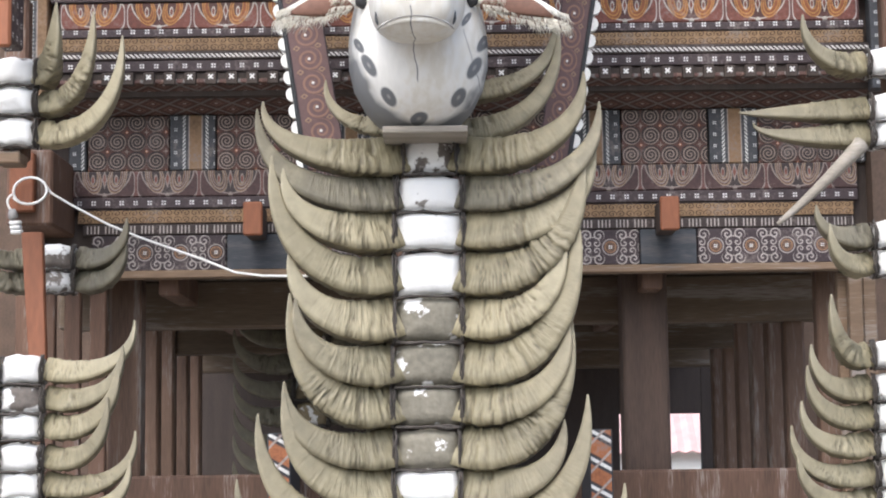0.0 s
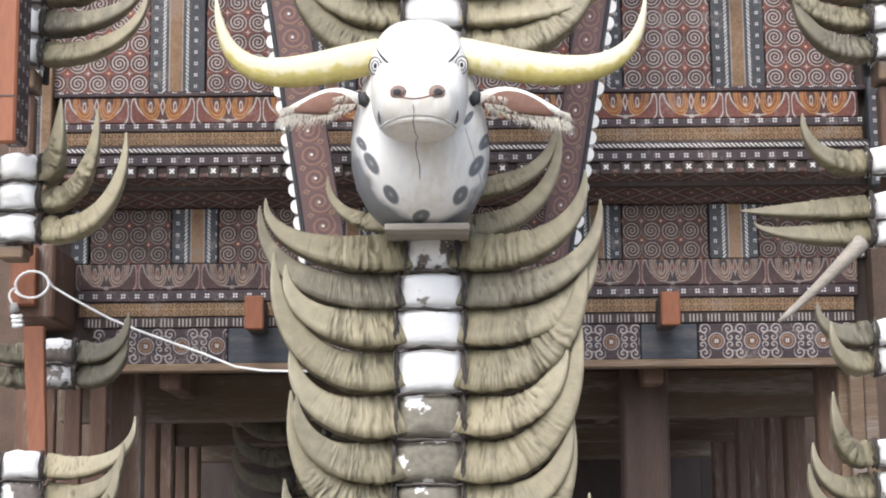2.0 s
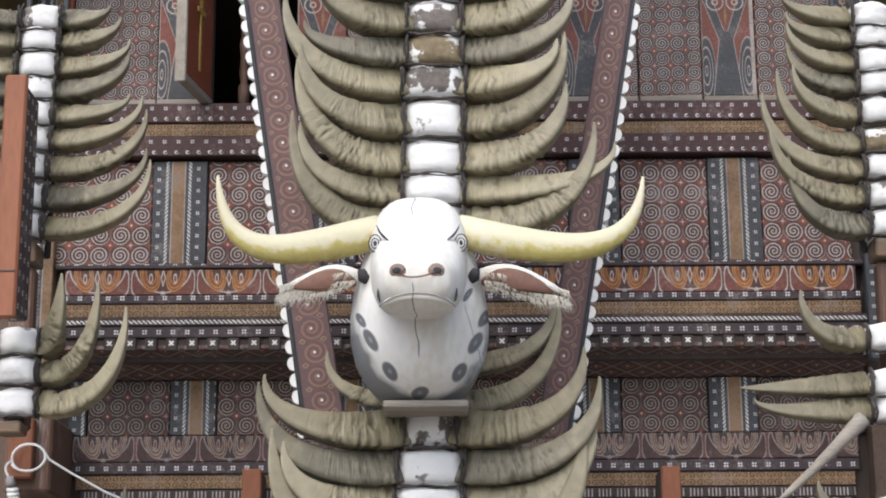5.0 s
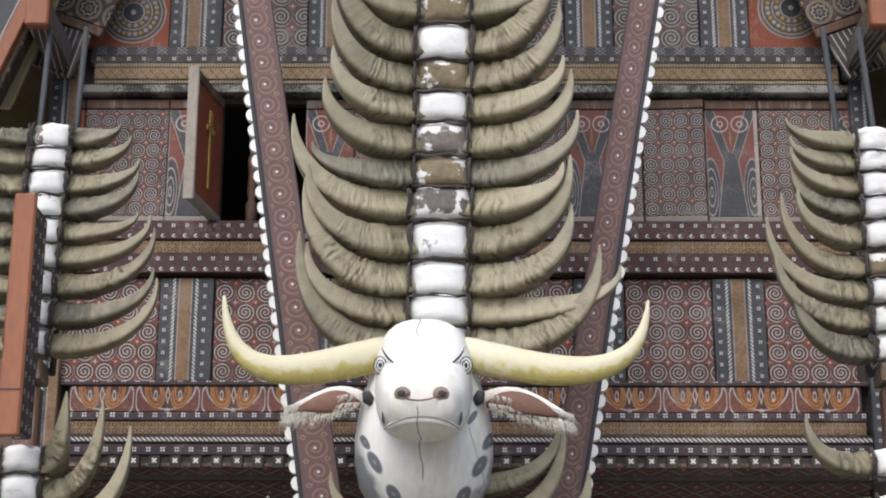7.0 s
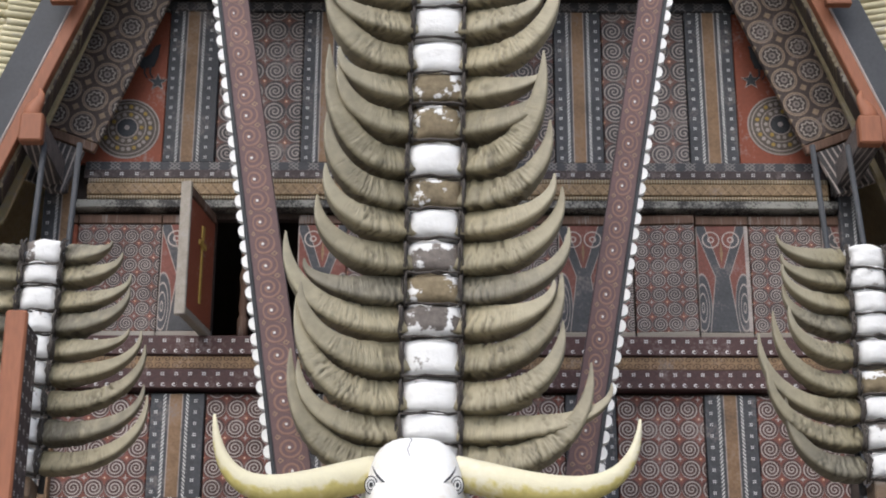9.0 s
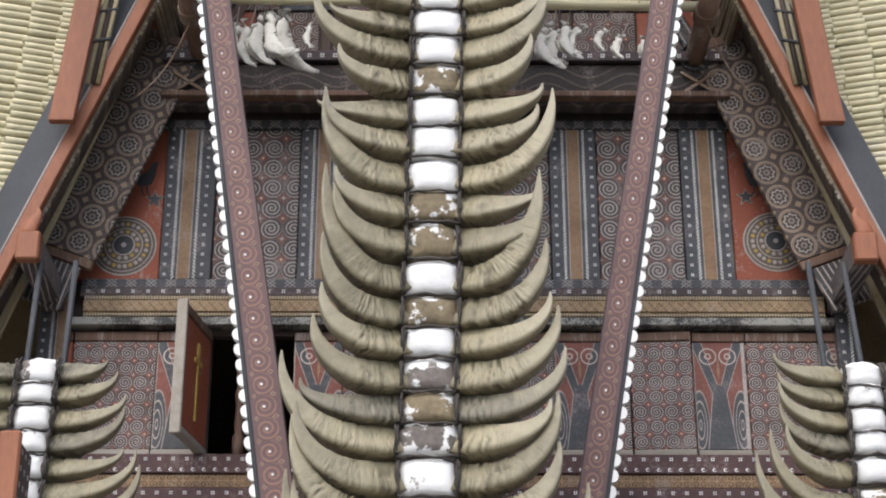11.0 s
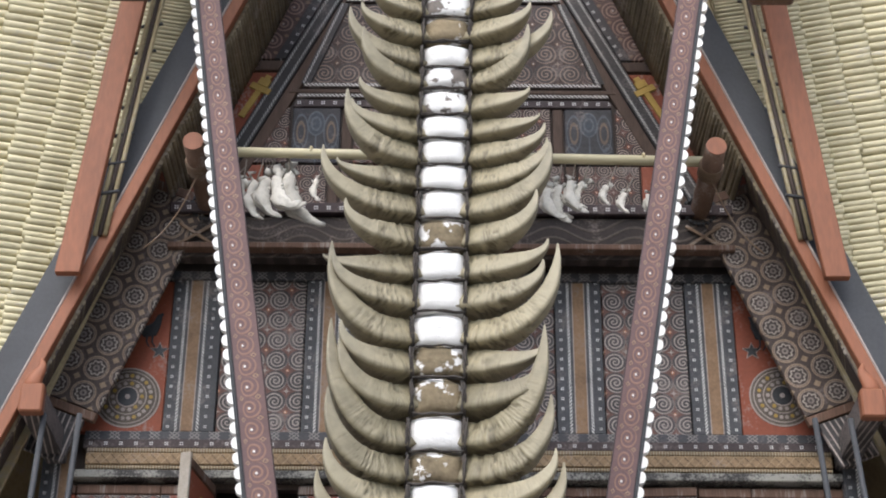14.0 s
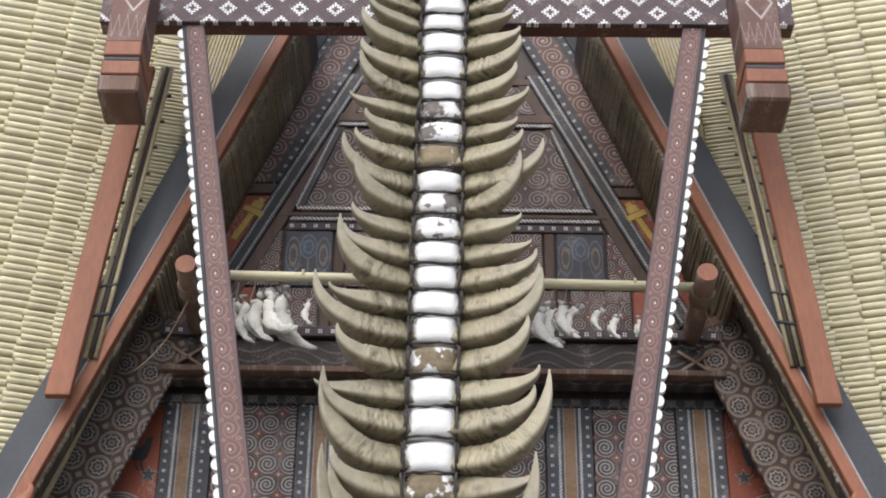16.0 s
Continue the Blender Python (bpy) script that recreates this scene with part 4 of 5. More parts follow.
    part("crest", tube(bezier((GX + s * 1.775, 6.72, 5.04), (GX + s * 1.80, 6.72, 5.10), (GX + s * 1.72, 6.72, 5.12), (GX + s * 1.755, 6.72, 5.18), 6), [0.036, 0.04, 0.036, 0.03, 0.022, 0.015, 0.006], 8, None, 0.5), M["orange"], bk)

    # log stub and its lashing
    lg = thing("log_end", (GX + s * 1.165, 6.6, 6.17), "sawn round log end lashed with cord", "log", "purlin ends")
    cx, cz = (-1.128, 6.185) if s < 0 else (1.212, 6.175)
    part("log", cylinder((cx, 6.56, cz), (cx, 7.3, cz), 0.047, None, 20), M["stilt"], lg)
    part("sawn_face", cylinder((cx, 6.556, cz), (cx, 6.562, cz), 0.046, None, 20), M["orange"], lg)
    lash = bmesh.new()
    for k in range(5):
        yy = 6.72 + k * 0.018
        tube([(cx + 0.052 * math.cos(a), yy, cz + 0.052 * math.sin(a)) for a in (2 * math.pi * i / 14 for i in range(15))], [0.006] * 15, 5, lash)
    part("lashing", lash, M["plank"], lg, "dry fibre lashing")
    collar = bmesh.new()
    for k in range(22):
        a = 2 * math.pi * k / 22
        cylinder((cx + 0.075 * math.cos(a), 7.12, cz + 0.075 * math.sin(a)), (cx + 0.075 * math.cos(a), 7.2, cz + 0.075 * math.sin(a)), 0.009, None, 5, collar)
    part("collar", collar, M["black"], lg)
    part("cord", tube(bezier((cx, 6.76, cz - 0.05), (cx + s * 0.06, 6.8, cz - 0.2), (cx + s * 0.12, 6.9, cz - 0.25), (cx + s * 0.24, 6.9, cz - 0.36), 10), [0.004] * 11, 5), M["plank"], lg)

# ---- scalloped boards and the cross beam ----


def scallop_board(s, foot, head, label):
    """A leaning carved board with white half-discs along its outer edge."""
    t = thing("scalloped_board", foot[0], label, "board", "scalloped boards")
    (a0, a1), (b0, b1) = foot, head
    A0, A1, B0, B1 = Vector(a0), Vector(a1), Vector(b0), Vector(b1)
    part("board", slab(A0, A1, B1, B0, 0.045, 0.004, 0.142), M["column"], t)
    O0, O1 = (A0, B0) if s < 0 else (A1, B1)
    d = (O1 - O0)
    n = int(d.length / 0.0655)
    d.normalize()
    o = Vector((s, 0, 0))
    part("edge_strip", slab(*((O0 + o * 0.016, O0 + o * 0.0, O1 + o * 0.0, O1 + o * 0.016) if s < 0 else (O0, O0 + o * 0.016, O1 + o * 0.016, O1)), 0.04), M["black"], t)
    hb = bmesh.new()
    ring = [hb.verts.new((s * math.cos(a) * 0.024, -0.004, math.sin(a) * 0.027)) for a in (math.pi * (k / 10 - 0.5) for k in range(11))]
    hb.faces.new(ring if s > 0 else ring[::-1])
    ext = bmesh.ops.extrude_face_region(hb, geom=hb.faces[:])
    bmesh.ops.translate(hb, verts=[v for v in ext["geom"] if isinstance(v, bmesh.types.BMVert)], vec=(0, 0.03, 0))
    bmesh.ops.recalc_face_normals(hb, faces=hb.faces)
    first = None
    tilt = math.atan2(d.x, d.z)
    for k in range(n):
        p = O0 + d * (0.033 + k * 0.0655) + o * 0.016
        m = Matrix.Translation(p) @ Euler((0, tilt, 0)).to_matrix().to_4x4()
        if first is None:
            first = part("scallop", hb, M["pearl"], t)
            first.matrix_basis = m
        else:
            c = first.copy()
            scene.collection.objects.link(c)
            c.matrix_basis = m
    return t


scallop_board(-1, ((-0.532, 6.72, 2.70), (-0.380, 6.72, 2.70)), ((-1.222, 6.40, 7.445), (-1.132, 6.40, 7.445)), "mauve carved board edged with white scallops, leaning beside the pillar")
scallop_board(1, ((0.345, 6.72, 2.70), (0.462, 6.72, 2.70)), ((1.166, 6.40, 7.465), (1.264, 6.40, 7.465)), "mauve carved board edged with white scallops, leaning beside the pillar")

xb = thing("cross_beam", (0, 6.4, 7.4), "heavy cross beam with woven white and red lozenges", "beam", kind="structure")
part("face", slab((-1.63, 6.38, 7.442), (1.70, 6.38, 7.470), (1.70, 6.38, 7.83), (-1.63, 6.38, 7.81), 0.03), M["beam"], xb)
part("beam", slab((-1.63, 6.412, 7.444), (1.70, 6.412, 7.472), (1.70, 6.412, 7.82), (-1.63, 6.412, 7.80), 0.075, 0.006), M["umber_red"], xb, "dark red underside of the beam")
for s, x0, x1 in ((-1, -1.53, -1.345), (1, 1.375, 1.575)):
    e = thing("beam_bracket", ((x0 + x1) / 2, 6.2, 6.8), "carved hanging bracket with orange foot and zigzag carving", "bracket", "brackets on the cross beam")
    part("foot", box(x0, x1, 6.10, 6.36, 6.80, 6.90, 0.012), M["brown"], e)
    part("collar", box(x0 + 0.006, x1 - 0.006, 6.106, 6.36, 6.905, 6.985, 0.006), M["orange"], e)
    part("groove", box(x0 + 0.012, x1 - 0.012, 6.114, 6.36, 6.988, 7.012, 0.004), M["black"], e)
    part("collar", box(x0 + 0.008, x1 - 0.008, 6.108, 6.36, 7.015, 7.10, 0.006), M["orange"], e)
    part("shaft", slab((x0 + 0.01, 6.115, 7.102), (x1 - 0.01, 6.115, 7.102), (x1, 6.16, 7.60), (x0, 6.16, 7.60), 0.21), M["zigzag"], e)
pole = thing("bamboo_pole", (0, 6.74, 6.22), "thin yellow bamboo pole across the gable", "pole")
part("culm", cylinder((-1.12, 6.74, 6.245), (1.20, 6.74, 6.205), 0.023, 0.024, 12), M["bamboo"], pole)
for x in (-0.62, -0.1, 0.42, 0.9):
    part("node", cylinder((x, 6.74, 6.237 - x * 0.017), (x + 0.012, 6.74, 6.237 - x * 0.017), 0.0265, None, 12), M["bamboo_dim"], pole)


def jawbone(x, z, size, turn):
    """A bleached jaw: hooked blade with a row of teeth and a branch."""
    j = thing("jawbone", (x, 6.78, z), "bleached buffalo jawbone hung on a cord under the bamboo pole", "jawbone", "jawbones on the pole")
    j.rotation_euler = (radians(random.uniform(-15, 15)), radians(turn * 0.7 + random.uniform(-10, 10)), radians(random.uniform(-35, 35)))
    b = tube(bezier((0, 0, 0), (-0.02, 0, -0.09), (0.0, 0, -0.17), (0.11, -0.02, -0.20), 10), [0.016, 0.030, 0.022, 0.024, 0.034, 0.036, 0.028, 0.022, 0.015, 0.016, 0.005], 9, None, 0.35)
    tube(bezier((-0.01, 0.03, -0.02), (-0.04, 0.03, -0.09), (-0.03, 0.04, -0.15), (0.10, 0.03, -0.165), 8), [0.012, 0.020, 0.016, 0.022, 0.024, 0.018, 0.012, 0.013, 0.004], 8, b, 0.45)
    for k in range(5):
        c0 = Vector((random.uniform(-0.04, 0.03), random.uniform(-0.01, 0.04), random.uniform(-0.05, 0.03)))
        tube([c0, c0 + Vector((random.uniform(-0.02, 0.02), 0, 0.015)), c0 + Vector((random.uniform(-0.03, 0.03), 0.01, 0.035))], [0.008, random.uniform(0.012, 0.02), 0.006], 7, b)
    for v in b.verts:
        v.co += Vector((noise.noise(v.co * 40 + Vector((x * 9, 0, 0))), noise.noise(v.co * 40 + Vector((0, 5, x * 9))), noise.noise(v.co * 40 + Vector((3, x * 7, 0))))) * 0.013
    bmesh.ops.scale(b, vec=(size, size, size), verts=b.verts)
    o = part("jaw", b, M["bone"], j)
    t = bmesh.new()
    for k in range(6):
        box(0.012 * size, 0.026 * size, -0.006, 0.006, (-0.06 - 0.018 * k) * size, (-0.046 - 0.018 * k) * size, 0.002, t)
    o2 = part("teeth", t, M["bone"], j)
    c = part("cord", cylinder((0, 0, 0), (0.0, -0.02, 0.09), 0.0035, None, 5), M["grey"], j)
    for q in (o, o2, c):
        q.matrix_parent_inverse = Matrix()


for x, z, sz, tn in ((-0.97, 6.11, 0.55, 40), (-0.92, 6.12, 0.6, 15), (-0.86, 6.11, 0.85, 25), (-0.81, 6.13, 1.0, 12), (-0.77, 6.14, 1.15, -5), (-0.71, 6.15, 1.3, -12), (-0.58, 6.12, 0.5, 30),
                     (0.47, 6.09, 0.8, 8), (0.52, 6.10, 0.85, 20), (0.58, 6.12, 0.8, 25), (0.63, 6.12, 0.7, 35), (0.74, 6.10, 0.5, 30), (0.82, 6.06, 0.55, 40), (0.93, 6.05, 0.5, 30)):
    jawbone(x, z, sz, tn)

# ---- the horn pillar ----


def horn(parent, base, tip, size, mat, sag=0.045):
    """A buffalo horn: thick and wrinkled at its root, sweeping out and curling up to a smooth point."""
    B, T = Vector(base), Vector(tip)
    d = T - B
    rise = max(0.0, d.z)
    c1 = B + Vector((d.x * 0.55, -0.05 + d.y * 0.3, -sag * 0.7 - rise * 0.06))
    c2 = Vector((T.x + d.x * 0.03, B.y + d.y * 0.8 - 0.03, B.z + d.z * 0.30 - sag * 0.6))
    n = int(min(120, max(50, d.length * 230)))
    pts = bezier(B, c1, c2, T, n)
    run_at = [0.0]
    for i in range(n):
        run_at.append(run_at[-1] + (pts[i + 1] - pts[i]).length)
    whole = run_at[-1]
    b = bmesh.new()
    uv = b.loops.layers.uv.new("UVMap")
    fold_dark = b.verts.layers.float.new("fold")
    sides, rings_ = 20, []
    flip = 1 if d.x > 0 else -1
    seed = random.uniform(0, 50)
    pitch = random.uniform(0.012, 0.019)
    deep = random.uniform(0.6, 1.35)
    ends = random.uniform(0.45, 0.75)
    for i, p in enumerate(pts):
        t = run_at[i] / whole
        r = 0.655 * size * (1 - t ** 1.85) * (1 - 0.10 * t) + 0.0025
        r *= 1 + 0.05 * noise.noise((seed, t * 7, 0)) * (1 - t)
        dr = (pts[min(i + 1, n)] - pts[max(i - 1, 0)]).normalized()
        a = Vector((0, 1, 0)) - dr * dr.y
        a.normalize()
        c = dr.cross(a) * flip
        fade = max(0.0, min(1.0, (ends - t) / 0.25)) * min(1.0, t / 0.04)
        ring = []
        for k in range(sides):
            th = 2 * math.pi * k / sides
            # rounded triangle: broad front, narrow underside, sharp upper edge
            q = sum(max(0.0, math.cos(th - ph) / w) ** 12 for ph, w in ((2.75, 0.92), (4.65, 1.06), (0.75, 1.0)))
            rr = r * min(q ** (-1 / 12), 1.6)
            depth = 0.0
            if fade > 0:
                warp = noise.noise((seed + math.cos(th) * 1.3, t * 5, math.sin(th) * 1.3)) * 0.03 + noise.noise((t * 16, math.cos(th) * 4, seed)) * 0.006
                w = (run_at[i] + warp) / pitch
                fold = noise.noise((w * 1.15, seed, math.cos(th) * 0.9)) * 1.3 + 0.3 * math.sin(w * 6.28)
                patch = 0.25 + 1.2 * max(0.0, noise.noise((t * 6 + seed, math.cos(th) * 1.8, math.sin(th) * 1.8)) + 0.3)
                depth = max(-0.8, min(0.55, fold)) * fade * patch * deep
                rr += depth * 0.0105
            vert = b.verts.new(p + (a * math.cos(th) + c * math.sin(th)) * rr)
            # deeper folds store a higher darkening value
            vert[fold_dark] = max(0.0, min(1.0, -depth * 2.4))
            ring.append(vert)
        rings_.append(ring)
    for i in range(n):
        run, nxt = run_at[i] / whole, run_at[i + 1] / whole
        for k in range(sides):
            f = b.faces.new((rings_[i][k], rings_[i][(k + 1) % sides], rings_[i + 1][(k + 1) % sides], rings_[i + 1][k]))
            f.smooth = True
            for lp, q in zip(f.loops, ((run, k), (run, k + 1), (nxt, k + 1), (nxt, k))):
                lp[uv].uv = (q[0], q[1] / sides)
    b.faces.new(rings_[0][::-1])
    b.faces.new(rings_[-1])
    bmesh.ops.recalc_face_normals(b, faces=b.faces)
    return part("horn", b, mat, parent)


def skull(cx, y, z, width, height, kind, lt, rt, size, mats, label, group, lean=0.0, base=0.075):
    """A skull plate lashed to a post, with its two horns; lt, rt: tips as (x, z)."""
    t = thing("buffalo_horns", (cx, y, z), label, "buffalo horns", group)
    b = bmesh.new()
    nx, nz = 8, 6
    hw, hh = width / 2, height / 2
    grid = []
    for j in range(nz + 1):
        q = j / nz * 2 - 1
        rowv = []
        for i in range(nx + 1):
            p = i / nx * 2 - 1
            wv = noise.noise((p * 2 + cx * 9, q * 2, z * 13)) * 0.008 + noise.noise((p * 5 + cx * 9, q * 5, z * 13)) * 0.004
            fall = max(abs(p) ** 7, abs(q) ** 7)
            rowv.append(b.verts.new((cx + p * hw * (1 - 0.02 * q * q - 0.04 * q) + wv, y - 0.012 * (1 - p * p) + 0.022 * fall + wv * 0.8, z + q * hh * (1 - 0.07 * p * p) + wv * 1.2 + 0.008 * (1 - p * p))))
        grid.append(rowv)
    for j in range(nz):
        for i in range(nx):
            f = b.faces.new((grid[j][i], grid[j][i + 1], grid[j + 1][i + 1], grid[j + 1][i]))
            f.smooth = True
    ext = bmesh.ops.extrude_face_region(b, geom=b.faces[:])
    for v in [v for v in ext["geom"] if isinstance(v, bmesh.types.BMVert)]:
        v.co.y = y + 0.09
    bmesh.ops.recalc_face_normals(b, faces=b.faces)
    plate = part("skull_plate", b, SKULL[kind], t, {"w": "white painted skull plate", "p": "skull plate with flaking white paint", "g": "weathered grey skull plate", "b": "bare brown skull plate"}[kind])
    # fibre binding on both sides and under the plate
    for s in (-1, 1):
        rp = bmesh.new()
        for k in range(6):
            ox = random.uniform(-0.004, 0.010)
            pts = [(cx + s * (hw + ox) + random.uniform(-0.005, 0.005), y - 0.026 + 0.006 * k + 0.03 * abs(i / 3 - 1) ** 3 + random.uniform(-0.004, 0.004), z + hh * random.uniform(0.98, 1.15) * (i / 3 - 1)) for i in range(7)]
            tube(pts, [random.uniform(0.002, 0.0055) for i in range(7)], 5, rp)
        tagged(part("binding", rp, M["fibre"], plate), kind="stuff")
    ub = bmesh.new()
    for k in range(2):
        tube([(cx + (i / 5 * 2 - 1) * hw, y - 0.018 + 0.01 * k + 0.01 * abs(i / 5 * 2 - 1), z - hh * 1.0 + random.uniform(-0.006, 0.006)) for i in range(6)], [random.uniform(0.003, 0.006) for i in range(6)], 5, ub)
    tagged(part("binding", ub, M["fibre"], plate), kind="stuff")
    for s, tp in ((-1, lt), (1, rt)):
        if tp is None:
            continue
        horn(t, (cx + s * (hw + 0.010), y + 0.064, z + 0.002), (tp[0], y - 0.10 + random.uniform(-0.02, 0.02), tp[1]), size * random.uniform(0.94, 1.05), mats)
    return t


pillar = thing("pillar", (-0.05, 6.3, 0), "tall wooden front pillar covered with buffalo horns", "pillar", kind="structure")
part("post", slab((-0.175, 6.20, 0), (-0.005, 6.20, 0), (0.10, 6.20, 8.2), (-0.06, 6.20, 8.2), 0.18, 0.012), M["dark"], pillar)
part("footing", box(-0.30, 0.10, 6.1, 6.6, 0, 0.25, 0.02), M["grey"], pillar)

PY = 6.12
LOW_Z = [1.10, 1.23, 1.36, 1.489, 1.618, 1.768, 1.908, 2.066, 2.223, 2.379, 2.508, 2.644]
LOW_LX = [-0.68, -0.72, -0.65, -0.56, -0.56, -0.54, -0.52, -0.54, -0.60, -0.56, -0.65, -0.63]
LOW_LZ = [0.22, 0.30, 0.39, 0.34, 0.24, 0.39, 0.23, 0.25, 0.41, 0.21, 0.29, 0.18]
LOW_RX = [0.55, 0.59, 0.47, 0.39, 0.42, 0.41, 0.45, 0.40, 0.47, 0.51, 0.53, 0.48]
LOW_RZ = [0.20, 0.27, 0.44, 0.23, 0.46, 0.29, 0.51, 0.29, 0.41, 0.31, 0.30, 0.27]
LOW_K = "wgwwggggwwwp"
UP_Z = [3.395, 3.522, 3.639, 3.786, 3.933, 4.055, 4.184, 4.321, 4.442, 4.583, 4.738, 4.888, 5.021, 5.177, 5.313, 5.456, 5.600, 5.729, 5.853, 5.978, 6.100, 6.231, 6.343, 6.479, 6.608, 6.733, 6.838, 6.973, 7.115, 7.238, 7.340, 7.45, 7.57]
UP_LX = [-0.55, -0.52, -0.53, -0.52, -0.58, -0.51, -0.47, -0.44, -0.44, -0.44, -0.40, -0.40, -0.45, -0.44, -0.48, -0.40, -0.50, -0.44, -0.41, -0.39, -0.36, -0.35, -0.41, -0.36, -0.32, -0.39, -0.35, -0.35, -0.35, -0.32, -0.32, -0.32, -0.32]
UP_LZ = [0.40, 0.23, 0.37, 0.26, 0.31, 0.09, 0.22, 0.20, 0.29, 0.45, 0.22, 0.13, 0.36, 0.15, 0.01, 0.11, 0.22, 0.03, 0.25, 0.08, 0.07, 0.20, 0.18, 0.07, 0.06, 0.02, 0.17, 0.10, 0.12, 0.06, 0.07, 0.07, 0.06]
UP_RX = [0.54, 0.61, 0.44, 0.44, 0.41, 0.47, 0.45, 0.42, 0.41, 0.39, 0.39, 0.38, 0.45, 0.39, 0.41, 0.37, 0.43, 0.42, 0.41, 0.39, 0.35, 0.35, 0.45, 0.36, 0.34, 0.39, 0.34, 0.36, 0.36, 0.33, 0.33, 0.33, 0.33]
UP_RZ = [0.35, 0.14, 0.26, 0.30, 0.12, 0.21, 0.25, 0.16, 0.27, 0.42, 0.14, 0.04, 0.34, 0.12, 0.07, 0.16, 0.25, 0.15, 0.09, 0.02, 0.03, 0.21, 0.16, 0.07, 0.03, 0.05, 0.10, 0.11, 0.04, 0.01, 0.02, 0.02, 0.01]
UP_K = "wwwwpbpwbwbbwwwbwwwwppwbppwwwwwww"
WORDS = {"w": "ridged olive buffalo horns with a white painted skull plate", "p": "ridged buffalo horns with a flaking white skull plate",
         "g": "olive buffalo horns with a weathered grey skull plate", "b": "buffalo horns with a bare brown skull plate"}


def mid(z):
    return -0.066 + (z - 2.2) * 0.0165


for zs, lx, lz, rx, rz, kinds, wide in ((LOW_Z, LOW_LX, LOW_LZ, LOW_RX, LOW_RZ, LOW_K, 0.226), (UP_Z, UP_LX, UP_LZ, UP_RX, UP_RZ, UP_K, 0.222)):
    for i, z in enumerate(zs):
        gap = (zs[min(i + 1, len(zs) - 1)] - zs[max(i - 1, 0)]) / (2 if 0 < i < len(zs) - 1 else 1)
        w = wide * (0.80 if z > 2.6 and z < 2.7 else 1.0) * (1.0 if z < 4 else 0.90) * random.uniform(0.95, 1.05)
        dark = z in (2.508, 4.055)
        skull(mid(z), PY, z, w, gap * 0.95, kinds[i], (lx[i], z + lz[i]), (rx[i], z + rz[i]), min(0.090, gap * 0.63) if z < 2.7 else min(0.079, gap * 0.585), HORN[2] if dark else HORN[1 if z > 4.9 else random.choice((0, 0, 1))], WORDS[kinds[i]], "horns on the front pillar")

# stray horn behind the head, on the pillar's back
hb = thing("buffalo_horns", (0.1, 6.42, 2.9), "pair of large pale horns fixed behind the carved head", "buffalo horns", "horns on the front pillar")
part("batten", box(-0.15, 0.02, 6.375, 6.42, 2.72, 2.99, 0.006), M["brown"], hb)
horn(hb, (-0.03, 6.39, 2.78), (0.42, 6.38, 3.16), 0.06, HORN[1])
horn(hb, (-0.03, 6.39, 2.93), (0.41, 6.42, 3.20), 0.055, HORN[1])
horn(hb, (-0.10, 6.39, 2.80), (-0.44, 6.40, 2.98), 0.045, HORN[1])

# ---- side columns of horns ----
SIDE = "horns on the side posts"


def side_column(s, foot, y, rows, group, lean=0.0):
    for i, (z, tx, tz, k) in enumerate(rows):
        x = foot + lean * (z - rows[0][0])
        other = 2 * x - tx
        a, b = ((other, tz), (tx, tz)) if s < 0 else ((tx, tz), (other, tz))
        skull(x, y, z, 0.15, 0.100, k, a, b, 0.052, HORN[random.choice((0, 0, 1, 1, 2))], "buffalo horns on a %s skull plate by the corner" % ("white" if k == "w" else "flaking"), group)


side_column(-1, -1.535, 6.34, [(1.42, -1.12, 1.60, "w"), (1.512, -1.10, 1.70, "w"), (1.609, -1.20, 1.82, "w"), (1.72, -1.165, 1.945, "w"), (1.819, -1.148, 2.00, "p"), (1.921, -1.11, 2.09, "w")], SIDE)
side_column(-1, -1.545, 6.9, [(2.30, -1.25, 2.46, "p"), (2.39, -1.24, 2.53, "p")], SIDE)
side_column(-1, -1.565, 6.30, [(2.778, -1.151, 3.106, "w"), (2.894, -1.259, 3.20, "w"), (3.004, -1.392, 3.235, "w")], SIDE)
side_column(-1, -1.585, 6.34, [(3.454, -1.095, 3.68, "w"), (3.57, -1.11, 3.72, "w"), (3.688, -1.117, 3.88, "w"), (3.801, -1.133, 3.93, "w"), (3.899, -1.182, 3.94, "w"), (3.999, -1.189, 4.106, "w"), (4.092, -1.185, 4.152, "w"),
                               (4.199, -1.227, 4.25, "w"), (4.286, -1.271, 4.30, "p")], SIDE, 0.04)
side_column(1, 1.60, 6.34, [(1.42, 1.22, 1.60, "w"), (1.515, 1.20, 1.69, "w"), (1.62, 1.235, 1.775, "w"), (1.72, 1.26, 1.90, "w"), (1.82, 1.28, 1.975, "w"), (1.94, 1.355, 2.15, "w")], SIDE)
side_column(1, 1.62, 6.34, [(2.27, 1.36, 2.40, "w"), (2.37, 1.318, 2.472, "w")], SIDE)
side_column(1, 1.62, 6.30, [(2.737, 1.10, 2.765, "w"), (2.83, 1.05, 2.80, "w"), (3.00, 1.28, 3.15, "w")], SIDE)
side_column(1, 1.665, 6.34, [(3.44, 1.28, 3.69, "w"), (3.555, 1.214, 3.81, "p"), (3.665, 1.189, 3.92, "w"), (3.765, 1.253, 4.02, "b"), (3.885, 1.31, 4.03, "w"), (4.0, 1.30, 4.13, "w"), (4.09, 1.296, 4.20, "w"), (4.19, 1.30, 4.25, "w"), (4.275, 1.284, 4.32, "w")], SIDE, -0.02)
